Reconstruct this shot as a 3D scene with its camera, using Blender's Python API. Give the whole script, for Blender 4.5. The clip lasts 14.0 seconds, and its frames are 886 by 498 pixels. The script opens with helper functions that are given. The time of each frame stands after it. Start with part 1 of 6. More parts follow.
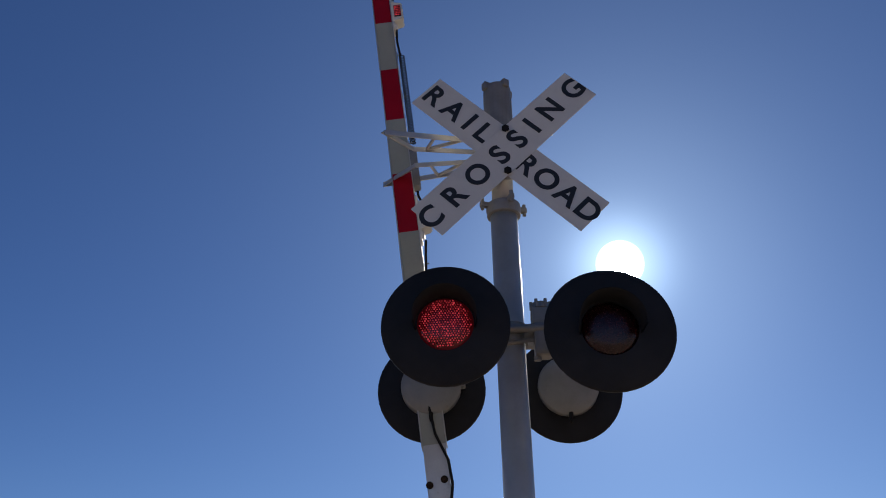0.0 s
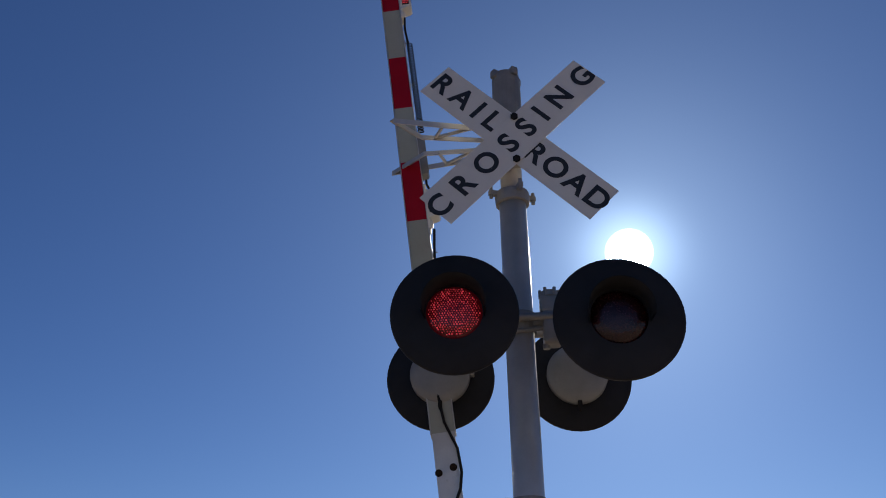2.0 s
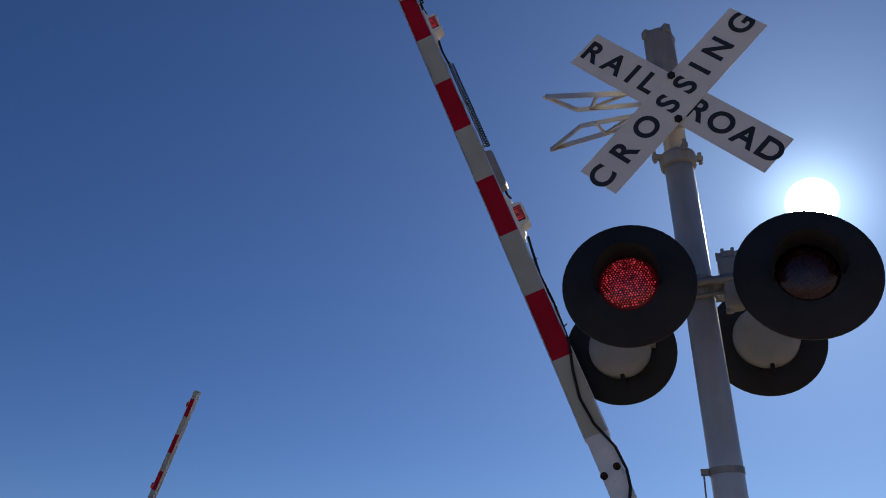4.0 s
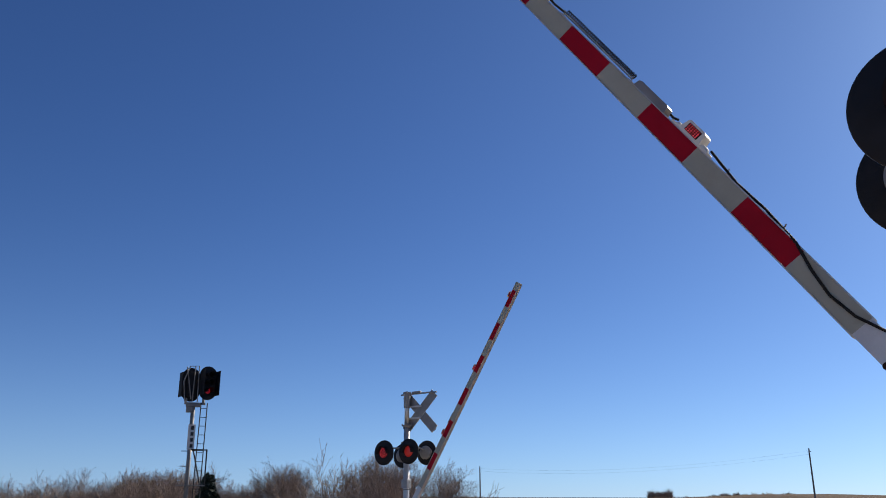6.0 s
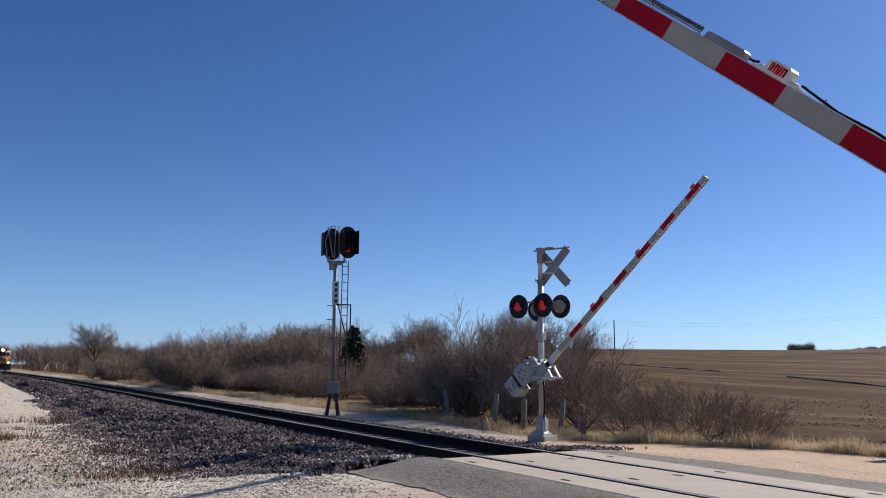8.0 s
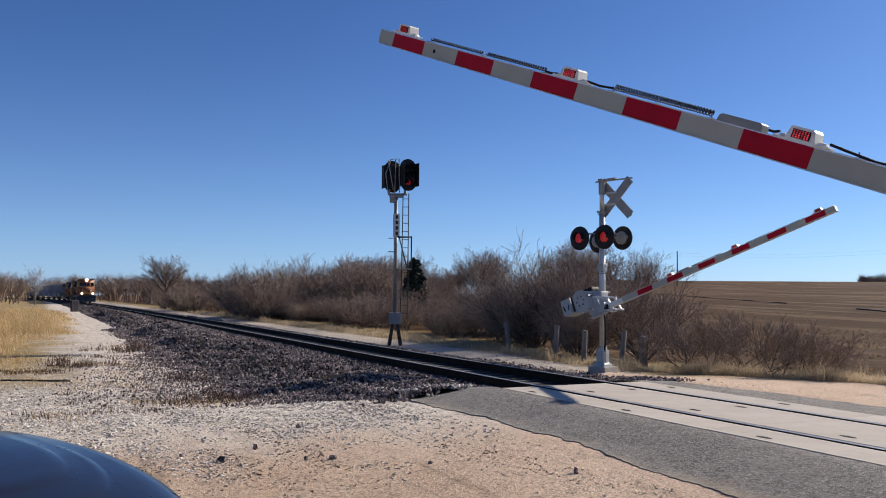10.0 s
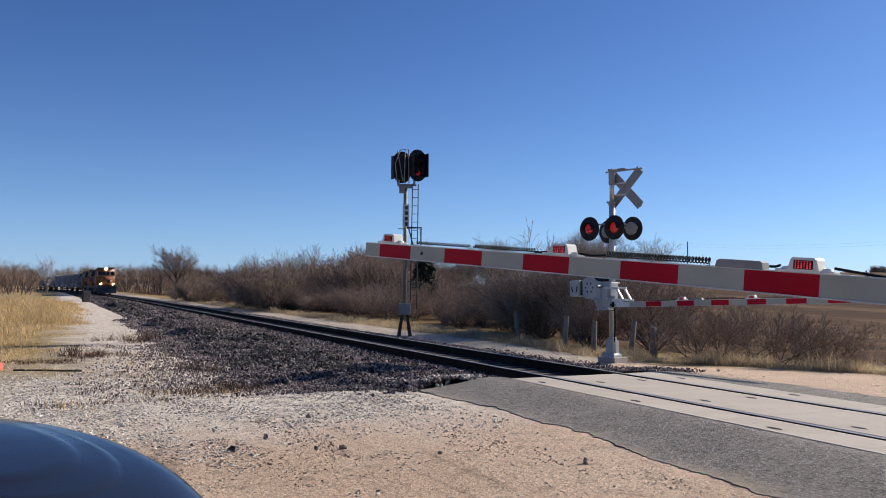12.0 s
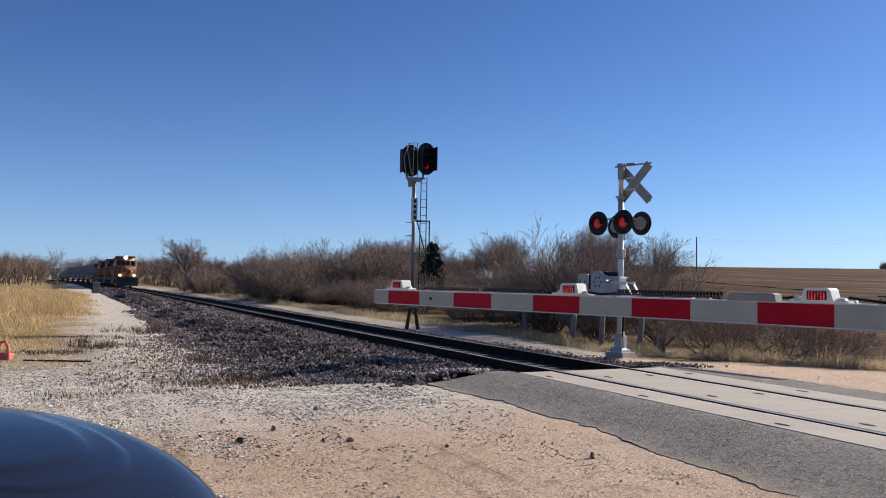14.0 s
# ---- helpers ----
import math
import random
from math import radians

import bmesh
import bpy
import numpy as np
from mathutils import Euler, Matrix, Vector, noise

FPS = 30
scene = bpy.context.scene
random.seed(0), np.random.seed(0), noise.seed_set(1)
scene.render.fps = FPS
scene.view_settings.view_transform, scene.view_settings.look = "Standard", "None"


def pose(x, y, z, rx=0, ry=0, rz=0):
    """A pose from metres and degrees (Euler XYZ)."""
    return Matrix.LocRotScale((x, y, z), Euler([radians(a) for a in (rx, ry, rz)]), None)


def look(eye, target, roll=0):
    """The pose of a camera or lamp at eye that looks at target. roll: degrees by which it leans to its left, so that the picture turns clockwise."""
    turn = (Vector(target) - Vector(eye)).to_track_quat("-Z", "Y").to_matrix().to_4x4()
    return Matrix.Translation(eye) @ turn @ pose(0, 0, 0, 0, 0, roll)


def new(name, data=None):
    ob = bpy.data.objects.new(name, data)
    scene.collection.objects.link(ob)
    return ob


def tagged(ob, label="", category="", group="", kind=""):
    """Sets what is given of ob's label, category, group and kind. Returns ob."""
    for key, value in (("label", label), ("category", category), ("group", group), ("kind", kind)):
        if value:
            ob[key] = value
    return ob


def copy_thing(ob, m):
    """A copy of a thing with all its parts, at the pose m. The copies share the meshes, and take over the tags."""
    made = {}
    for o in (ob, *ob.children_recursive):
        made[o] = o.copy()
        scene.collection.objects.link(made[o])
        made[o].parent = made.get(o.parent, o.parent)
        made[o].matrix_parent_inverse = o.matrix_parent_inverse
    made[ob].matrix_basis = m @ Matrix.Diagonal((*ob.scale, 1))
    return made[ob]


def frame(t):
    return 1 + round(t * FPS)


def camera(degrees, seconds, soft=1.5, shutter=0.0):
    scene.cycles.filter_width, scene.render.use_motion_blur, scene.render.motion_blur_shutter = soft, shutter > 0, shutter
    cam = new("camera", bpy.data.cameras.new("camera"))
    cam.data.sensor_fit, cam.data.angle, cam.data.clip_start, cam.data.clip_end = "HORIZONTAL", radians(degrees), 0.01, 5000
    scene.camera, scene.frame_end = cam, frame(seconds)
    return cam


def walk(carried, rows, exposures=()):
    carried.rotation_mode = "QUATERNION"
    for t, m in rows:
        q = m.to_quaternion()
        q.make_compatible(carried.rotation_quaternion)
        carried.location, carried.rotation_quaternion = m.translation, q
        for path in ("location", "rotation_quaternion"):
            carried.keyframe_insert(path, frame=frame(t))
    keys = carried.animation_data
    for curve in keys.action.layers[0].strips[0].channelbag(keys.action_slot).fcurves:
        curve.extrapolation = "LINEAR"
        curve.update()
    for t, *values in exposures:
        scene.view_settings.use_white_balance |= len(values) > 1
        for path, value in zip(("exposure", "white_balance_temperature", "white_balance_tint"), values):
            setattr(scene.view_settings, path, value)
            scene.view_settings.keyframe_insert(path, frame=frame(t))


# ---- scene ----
# ---- camera and its walk ----
EYE = Vector((0, 0, 1.7))
cam = camera(55.53, 14.0, soft=1.0)


def aim(yaw, pitch, roll):
    y, p = radians(yaw), radians(pitch)
    way = Vector((-math.cos(y) * math.cos(p), math.sin(y) * math.cos(p), math.sin(p)))
    return look(EYE, EYE + way * 10, roll)


WALK = [
    (0.0, 71.03, 28.74, -0.85), (0.5, 70.99, 28.57, -0.62), (1.0, 70.98, 28.29, -0.58), (1.5, 70.75, 28.03, -0.70),
    (2.0, 70.34, 27.97, -0.62), (2.2, 69.86, 28.02, -0.73), (4.3, 54.39, 25.94, -0.04), (4.5, 52.21, 25.08, 0.25),
    (5.0, 46.90, 22.78, 0.19), (5.5, 42.16, 20.24, 0.24), (6.0, 38.47, 17.57, -0.20), (6.5, 35.35, 14.91, 0.04),
    (7.0, 32.98, 12.32, -0.06), (7.5, 31.03, 10.00, 0.02), (8.0, 29.37, 7.88, 0.23), (8.5, 27.88, 5.84, 0.29),
    (9.0, 26.58, 4.30, 0.29), (11.5, 24.79, 2.86, 0.28), (12.0, 24.63, 2.60, 0.32), (12.5, 24.34, 2.26, 0.31),
    (13.0, 23.98, 1.95, 0.23), (13.5, 24.04, 2.05, 0.41), (14.0, 24.07, 2.16, 0.72)]
walk(cam, [(t, aim(a, b, c)) for t, a, b, c in WALK], exposures=[(0.0, -0.3), (2.2, -0.3), (4.5, -0.2), (5.5, 0.17), (6.5, 0.22), (7.5, 0.3), (9.0, 0.39), (14.0, 0.4)])

# ---- world and sun ----
SUN_EL = radians(26.9)
SUN_DIR = Vector((-0.0985 * math.cos(SUN_EL), 0.9951 * math.cos(SUN_EL), math.sin(SUN_EL)))
world = bpy.data.worlds.new("sky")
scene.world = world
world.use_nodes = True
wn, wl = world.node_tree.nodes, world.node_tree.links
sky = wn.new("ShaderNodeTexSky")
sky.sky_type, sky.sun_disc = "NISHITA", False
sky.sun_elevation, sky.sun_rotation = SUN_EL, radians(-5.65)
sky.altitude, sky.air_density, sky.dust_density, sky.ozone_density = 300, 1.0, 0.35, 3.0
back = wn["Background"]
back.inputs["Strength"].default_value = 0.05
rich = wn.new("ShaderNodeHueSaturation")
rich.inputs["Saturation"].default_value = 1.02
wl.new(sky.outputs[0], rich.inputs["Color"])
air = wn.new("ShaderNodeMix")
air.data_type, air.blend_type = "RGBA", "MULTIPLY"
air.inputs["Factor"].default_value = 1.0
air.inputs["B"].default_value = (0.6, 0.885, 1.43, 1)
wl.new(rich.outputs[0], air.inputs["A"])
wl.new(air.outputs["Result"], back.inputs["Color"])
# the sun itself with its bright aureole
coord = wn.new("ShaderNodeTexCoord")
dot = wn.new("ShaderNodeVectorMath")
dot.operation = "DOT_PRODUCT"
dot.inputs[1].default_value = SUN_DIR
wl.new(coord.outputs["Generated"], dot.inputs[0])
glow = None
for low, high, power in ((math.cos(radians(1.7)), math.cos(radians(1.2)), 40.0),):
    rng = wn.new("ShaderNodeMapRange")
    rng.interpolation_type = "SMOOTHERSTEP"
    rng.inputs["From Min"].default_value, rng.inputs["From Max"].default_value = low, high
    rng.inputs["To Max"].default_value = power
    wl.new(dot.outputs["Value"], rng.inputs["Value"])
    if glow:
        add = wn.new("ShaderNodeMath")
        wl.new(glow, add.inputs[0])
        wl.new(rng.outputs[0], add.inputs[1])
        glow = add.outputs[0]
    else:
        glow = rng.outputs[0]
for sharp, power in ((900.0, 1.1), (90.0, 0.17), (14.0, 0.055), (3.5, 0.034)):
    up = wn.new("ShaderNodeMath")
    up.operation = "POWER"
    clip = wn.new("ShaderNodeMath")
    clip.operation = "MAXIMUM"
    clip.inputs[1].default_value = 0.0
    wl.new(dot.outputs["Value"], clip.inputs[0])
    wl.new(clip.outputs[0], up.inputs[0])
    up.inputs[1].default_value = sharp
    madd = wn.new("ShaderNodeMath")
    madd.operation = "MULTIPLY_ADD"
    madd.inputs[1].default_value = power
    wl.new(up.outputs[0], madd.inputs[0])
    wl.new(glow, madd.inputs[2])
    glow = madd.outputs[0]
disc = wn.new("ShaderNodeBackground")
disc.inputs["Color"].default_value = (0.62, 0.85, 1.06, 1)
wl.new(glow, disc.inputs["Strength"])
# pale haze that thickens towards the horizon
rise = wn.new("ShaderNodeSeparateXYZ")
wl.new(coord.outputs["Generated"], rise.inputs[0])
level = wn.new("ShaderNodeMapRange")
level.inputs["To Min"].default_value, level.inputs["To Max"].default_value = 1.0, 0.0
wl.new(rise.outputs["Z"], level.inputs["Value"])
thick = wn.new("ShaderNodeMath")
thick.operation = "POWER"
thick.inputs[1].default_value = 9.0
wl.new(level.outputs[0], thick.inputs[0])
haze = wn.new("ShaderNodeBackground")
haze.inputs["Color"].default_value = (0.145, 0.215, 0.345, 1)
wl.new(thick.outputs[0], haze.inputs["Strength"])
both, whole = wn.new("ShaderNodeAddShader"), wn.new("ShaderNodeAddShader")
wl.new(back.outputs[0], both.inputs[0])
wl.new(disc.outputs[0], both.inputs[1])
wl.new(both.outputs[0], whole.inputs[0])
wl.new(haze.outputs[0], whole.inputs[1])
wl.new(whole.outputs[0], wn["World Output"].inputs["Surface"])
sun = new("sun", bpy.data.lights.new("sun", "SUN"))
sun.data.energy, sun.data.angle, sun.data.color = 5.0, radians(0.53), (1.0, 0.925, 0.82)
sun.matrix_world = look(SUN_DIR * 60, (0, 0, 0))


# ---- materials ----
def base(name):
    m = bpy.data.materials.new(name)
    m.use_nodes = True
    return m, m.node_tree.nodes, m.node_tree.links, m.node_tree.nodes["Principled BSDF"]


def noise_tex(n, l, vec, scale, detail=6, rough=0.6):
    t = n.new("ShaderNodeTexNoise")
    t.inputs["Scale"].default_value, t.inputs["Detail"].default_value, t.inputs["Roughness"].default_value = scale, detail, rough
    l.new(vec, t.inputs["Vector"])
    return t.outputs["Fac"]


def ramp(n, l, value, lo, hi):
    r = n.new("ShaderNodeMapRange")
    r.interpolation_type = "SMOOTHSTEP"
    r.inputs["From Min"].default_value, r.inputs["From Max"].default_value = lo, hi
    l.new(value, r.inputs["Value"])
    return r.outputs[0]


def mix(n, l, fac, a, b):
    m = n.new("ShaderNodeMix")
    m.data_type = "RGBA"
    for sock, v in ((m.inputs["Factor"], fac), (m.inputs["A"], a), (m.inputs["B"], b)):
        if isinstance(v, bpy.types.NodeSocket):
            l.new(v, sock)
        elif isinstance(v, (int, float)):
            sock.default_value = v
        else:
            sock.default_value = (*v, 1)
    return m.outputs["Result"]


def math_node(n, l, op, a, b):
    m = n.new("ShaderNodeMath")
    m.operation = op
    for sock, v in zip(m.inputs, (a, b)):
        if isinstance(v, bpy.types.NodeSocket):
            l.new(v, sock)
        else:
            sock.default_value = v
    return m.outputs[0]


def surface(name, c1, c2, rough=0.6, metal=0.0, coarse=3.0, fine=60.0, bump=0.15, vary=0.25, wear=None, coat=0.0, island=False, where="Object", spec=0.5):
    """Two scales of variation in colour, gloss and relief."""
    m, n, l, b = base(name)
    if where == "World":
        vec = n.new("ShaderNodeNewGeometry").outputs["Position"]
    else:
        vec = n.new("ShaderNodeTexCoord").outputs["Object"]
    big, small = noise_tex(n, l, vec, coarse), noise_tex(n, l, vec, fine, 4)
    fac = math_node(n, l, "ADD", math_node(n, l, "MULTIPLY", ramp(n, l, big, 0.3, 0.7), 0.65), math_node(n, l, "MULTIPLY", small, 0.35))
    col = mix(n, l, fac, c1, c2)
    if wear:
        col = mix(n, l, math_node(n, l, "MULTIPLY", ramp(n, l, noise_tex(n, l, vec, coarse * 2.3, 8, 0.7), 0.58, 0.72), 0.6), col, wear)
    rnd = n.new("ShaderNodeNewGeometry").outputs["Random Per Island"] if island else n.new("ShaderNodeObjectInfo").outputs["Random"]
    hsv = n.new("ShaderNodeHueSaturation")
    l.new(col, hsv.inputs["Color"])
    l.new(math_node(n, l, "ADD", math_node(n, l, "MULTIPLY", rnd, vary), 1 - vary / 2), hsv.inputs["Value"])
    l.new(hsv.outputs[0], b.inputs["Base Color"])
    l.new(math_node(n, l, "ADD", math_node(n, l, "MULTIPLY", small, 0.24), rough - 0.12), b.inputs["Roughness"])
    b.inputs["Metallic"].default_value = metal
    b.inputs["Specular IOR Level"].default_value = spec
    b.inputs["Coat Weight"].default_value = coat
    if bump:
        bp = n.new("ShaderNodeBump")
        bp.inputs["Strength"].default_value, bp.inputs["Distance"].default_value = bump, 0.01
        l.new(small, bp.inputs["Height"])
        l.new(bp.outputs[0], b.inputs["Normal"])
    return m


def glowing(name, colour, strength, body=(0.2, 0.01, 0.01)):
    m, n, l, b = base(name)
    b.inputs["Base Color"].default_value = (*body, 1)
    b.inputs["Roughness"].default_value = 0.3
    b.inputs["Emission Color"].default_value = (*colour, 1)
    b.inputs["Emission Strength"].default_value = strength
    return m


GALV = surface("galvanised steel", (0.205, 0.195, 0.18), (0.31, 0.297, 0.275), 0.55, 0.35, 6, 90, 0.1, 0.12, wear=(0.3, 0.28, 0.25))
ALU = surface("aluminium", (0.46, 0.445, 0.41), (0.6, 0.585, 0.545), 0.42, 0.5, 5, 80, 0.08, 0.1)
HOUSING = surface("weathered grey lamp housing", (0.2, 0.2, 0.19), (0.28, 0.28, 0.265), 0.55, 0.1, 6, 70, 0.08, 0.08, wear=(0.22, 0.19, 0.16))
GREYPAINT = surface("light grey paint", (0.29, 0.3, 0.3), (0.4, 0.41, 0.4), 0.5, 0.1, 4, 70, 0.08, 0.08, wear=(0.38, 0.36, 0.33))
BLACK = surface("black paint", (0.014, 0.014, 0.015), (0.024, 0.024, 0.026), 0.6, 0, 5, 80, 0.1, 0.1, spec=0.2)
HOODBLACK = surface("matt black hood", (0.014, 0.014, 0.015), (0.022, 0.022, 0.023), 0.75, 0, 5, 80, 0.05, 0.1, spec=0.15)
RUBBER = surface("black rubber", (0.012, 0.012, 0.012), (0.025, 0.024, 0.023), 0.7, 0, 8, 120, 0.1, 0.1, spec=0.12)
SIGNWHITE = surface("white reflective sheet", (0.6, 0.59, 0.55), (0.68, 0.67, 0.63), 0.45, 0, 4, 60, 0.05, 0.05, wear=(0.58, 0.56, 0.52))
LETTER = surface("black lettering", (0.012, 0.012, 0.013), (0.02, 0.02, 0.02), 0.5, 0, 5, 60, 0.05, 0.05)
ARMWHITE = surface("white arm sheeting", (0.32, 0.328, 0.275), (0.39, 0.4, 0.34), 0.5, 0, 3, 70, 0.06, 0.04, wear=(0.29, 0.29, 0.25), spec=0.2)
ARMRED = surface("red arm sheeting", (0.31, 0.003, 0.014), (0.39, 0.005, 0.02), 0.5, 0, 3, 70, 0.06, 0.04, spec=0.12)
PLASTIC = surface("cream plastic", (0.68, 0.66, 0.58), (0.76, 0.74, 0.66), 0.45, 0, 5, 70, 0.05, 0.06)
REDDARK = surface("dark red lens", (0.016, 0.003, 0.003), (0.03, 0.004, 0.004), 0.25, 0, 20, 120, 0.2, 0.1)
LIT = glowing("lit red lens", (1.0, 0.02, 0.06), 0.11, (0.1, 0.004, 0.008))
ROUNDEL = glowing("red lens behind the diodes", (1.0, 0.02, 0.06), 0.02, (0.06, 0.003, 0.006))
LED = glowing("red diode", (1.0, 0.08, 0.12), 0.28, (0.5, 0.02, 0.02))


def uneven_glow(m, low, high):
    """Each diode burns with a strength of its own."""
    n, l = m.node_tree.nodes, m.node_tree.links
    r = n.new("ShaderNodeMapRange")
    l.new(n.new("ShaderNodeNewGeometry").outputs["Random Per Island"], r.inputs["Value"])
    r.inputs["To Min"].default_value, r.inputs["To Max"].default_value = low, high
    l.new(r.outputs[0], n["Principled BSDF"].inputs["Emission Strength"])


uneven_glow(LED, 0.0, 0.5)
LEDDIM = glowing("dim red lens", (1.0, 0.05, 0.04), 0.12, (0.25, 0.012, 0.01))
WHITELAMP = glowing("lit headlamp", (1.0, 0.86, 0.62), 9, (0.9, 0.85, 0.8))
STEEL = surface("worn rail head", (0.34, 0.32, 0.3), (0.46, 0.44, 0.41), 0.5, 0.6, 3, 60, 0.05, 0.05)
RUST = surface("rusty rail web", (0.022, 0.015, 0.011), (0.045, 0.028, 0.018), 0.95, 0, 4, 80, 0.3, 0.1, spec=0.1)
TIE = surface("creosoted wood", (0.03, 0.024, 0.019), (0.07, 0.055, 0.042), 0.9, 0, 5, 60, 0.4, 0.3)
CONCRETE = surface("crossing concrete", (0.42, 0.35, 0.275), (0.52, 0.445, 0.36), 0.85, 0, 2.2, 45, 0.25, 0.1, wear=(0.3, 0.26, 0.22))
FOOTING = surface("cast concrete", (0.27, 0.245, 0.215), (0.37, 0.34, 0.3), 0.9, 0, 4, 50, 0.3, 0.1)
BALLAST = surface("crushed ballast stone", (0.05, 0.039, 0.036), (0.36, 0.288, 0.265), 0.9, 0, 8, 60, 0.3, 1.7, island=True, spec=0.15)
# bed colour kept near black: deep shade between the stones is put into it
SHADEDBED = surface("ballast bed with gap shade", (0.016, 0.013, 0.012), (0.05, 0.041, 0.038), 0.95, 0, 9, 26, 1.0, 0.1, spec=0.1)
PEBBLE = surface("limestone pebbles", (0.42, 0.36, 0.295), (0.84, 0.77, 0.68), 0.9, 0, 8, 60, 0.3, 0.8, island=True, spec=0.15)
CLOD = surface("dirt clods", (0.2, 0.145, 0.1), (0.52, 0.4, 0.29), 0.95, 0, 8, 60, 0.4, 1.0, island=True, spec=0.15)
BARK = surface("grey brown bark", (0.06, 0.045, 0.036), (0.16, 0.122, 0.098), 0.95, 0, 5, 50, 0.3, 0.5, island=True, spec=0.12)
TWIG = surface("reddish brown twigs", (0.14, 0.1, 0.074), (0.42, 0.31, 0.235), 0.9, 0, 0.8, 30, 0.1, 0.7, island=True, spec=0.12)
PALEBARK = surface("pale bark", (0.24, 0.2, 0.17), (0.36, 0.31, 0.27), 0.9, 0, 1, 30, 0.1, 0.4, island=True)
GRASSDRY = surface("dry grass", (0.42, 0.285, 0.13), (0.74, 0.55, 0.3), 0.9, 0, 0.5, 20, 0.0, 0.9, island=True, spec=0.15)
GRASSGREY = surface("bleached grass", (0.34, 0.25, 0.15), (0.6, 0.48, 0.32), 0.9, 0, 0.5, 20, 0.0, 0.8, island=True, spec=0.15)


def let_light_through(m, share):
    """Thin dry blades pass light from behind."""
    n, l = m.node_tree.nodes, m.node_tree.links
    b, o = n["Principled BSDF"], n["Material Output"]
    tr, mx = n.new("ShaderNodeBsdfTranslucent"), n.new("ShaderNodeMixShader")
    l.new(b.inputs["Base Color"].links[0].from_socket, tr.inputs["Color"])
    mx.inputs[0].default_value = share
    l.new(b.outputs[0], mx.inputs[1])
    l.new(tr.outputs[0], mx.inputs[2])
    l.new(mx.outputs[0], o.inputs["Surface"])


let_light_through(GRASSDRY, 0.35)
let_light_through(GRASSGREY, 0.45)
BARESTEEL = surface("pale bare channel steel", (0.5, 0.5, 0.5), (0.66, 0.66, 0.65), 0.4, 0.2, 5, 80, 0.08, 0.1, wear=(0.4, 0.38, 0.36))
WEED = surface("dead brown weeds", (0.07, 0.042, 0.028), (0.17, 0.105, 0.07), 0.9, 0, 2, 20, 0.0, 0.8, island=True, spec=0.12)
POSTWOOD = surface("weathered post wood", (0.12, 0.102, 0.09), (0.22, 0.19, 0.17), 0.9, 0, 4, 50, 0.4, 0.3)
EVERGREEN = surface("cedar needles", (0.012, 0.02, 0.012), (0.03, 0.04, 0.02), 0.9, 0, 2, 30, 0.1, 0.5, island=True)


# ---- building helpers ----
def link(name, bm, material, smooth=False):
    me = bpy.data.meshes.new(name)
    bm.to_mesh(me)
    bm.free()
    for m in material if isinstance(material, (list, tuple)) else [material]:
        me.materials.append(m)
    if smooth:
        for p in me.polygons:
            p.use_smooth = True
    return new(name, me)


def part(name, bm, material, parent, label="", smooth=False):
    ob = link(name, bm, material, smooth)
    ob.parent = parent
    return tagged(ob, label=label) if label else ob


def thing(name, m, label, category, group="", kind=""):
    ob = new(name)
    ob.empty_display_size = 0.2
    ob.matrix_basis = m
    return tagged(ob, label, category, group, kind)


def box(bm, c, s, rot=(0, 0, 0), bevel=0.0):
    m = pose(*c, *rot) @ Matrix.Diagonal((*s, 1))
    made = bmesh.ops.create_cube(bm, size=1, matrix=m)["verts"]
    if bevel:
        edges = list({e for v in made for e in v.link_edges})
        bmesh.ops.bevel(bm, geom=edges, offset=bevel, segments=2, affect="EDGES", profile=0.6)
    return bm


def cyl(bm, p0, p1, r0, r1=None, seg=14, caps=True):
    p0, p1 = Vector(p0), Vector(p1)
    d = p1 - p0
    m = Matrix.Translation((p0 + p1) / 2) @ d.to_track_quat("Z", "Y").to_matrix().to_4x4()
    bmesh.ops.create_cone(bm, cap_ends=caps, segments=seg, radius1=r0, radius2=r0 if r1 is None else r1, depth=d.length, matrix=m)
    return bm


def tube(bm, pts, r, seg=6):
    pts = [Vector(p) for p in pts]
    rings = []
    for i, p in enumerate(pts):
        d = (pts[min(i + 1, len(pts) - 1)] - pts[max(i - 1, 0)]).normalized()
        side = d.cross(Vector((0.13, 0.31, 0.94))).normalized()
        up = side.cross(d)
        rings.append([bm.verts.new(p + r * (math.cos(a) * side + math.sin(a) * up)) for a in (2 * math.pi * k / seg for k in range(seg))])
    for a, b in zip(rings, rings[1:]):
        for k in range(seg):
            bm.faces.new((a[k], a[(k + 1) % seg], b[(k + 1) % seg], b[k]))
    bm.faces.new(rings[0][::-1])
    bm.faces.new(rings[-1])
    return bm


def lathe(bm, profile, m=Matrix(), seg=32, arc=(0, 360)):
    """Turns a profile of (radius, height) round the local z axis."""
    full = arc[1] - arc[0] >= 360
    n = seg if full else seg + 1
    rings = [[bm.verts.new(m @ Vector((r * math.cos(a), r * math.sin(a), z)))
              for a in (radians(arc[0] + (arc[1] - arc[0]) * k / seg) for k in range(n))] for r, z in profile]
    for a, b in zip(rings, rings[1:]):
        for k in range(n if full else n - 1):
            bm.faces.new((a[k], a[(k + 1) % n], b[(k + 1) % n], b[k]))
    return bm


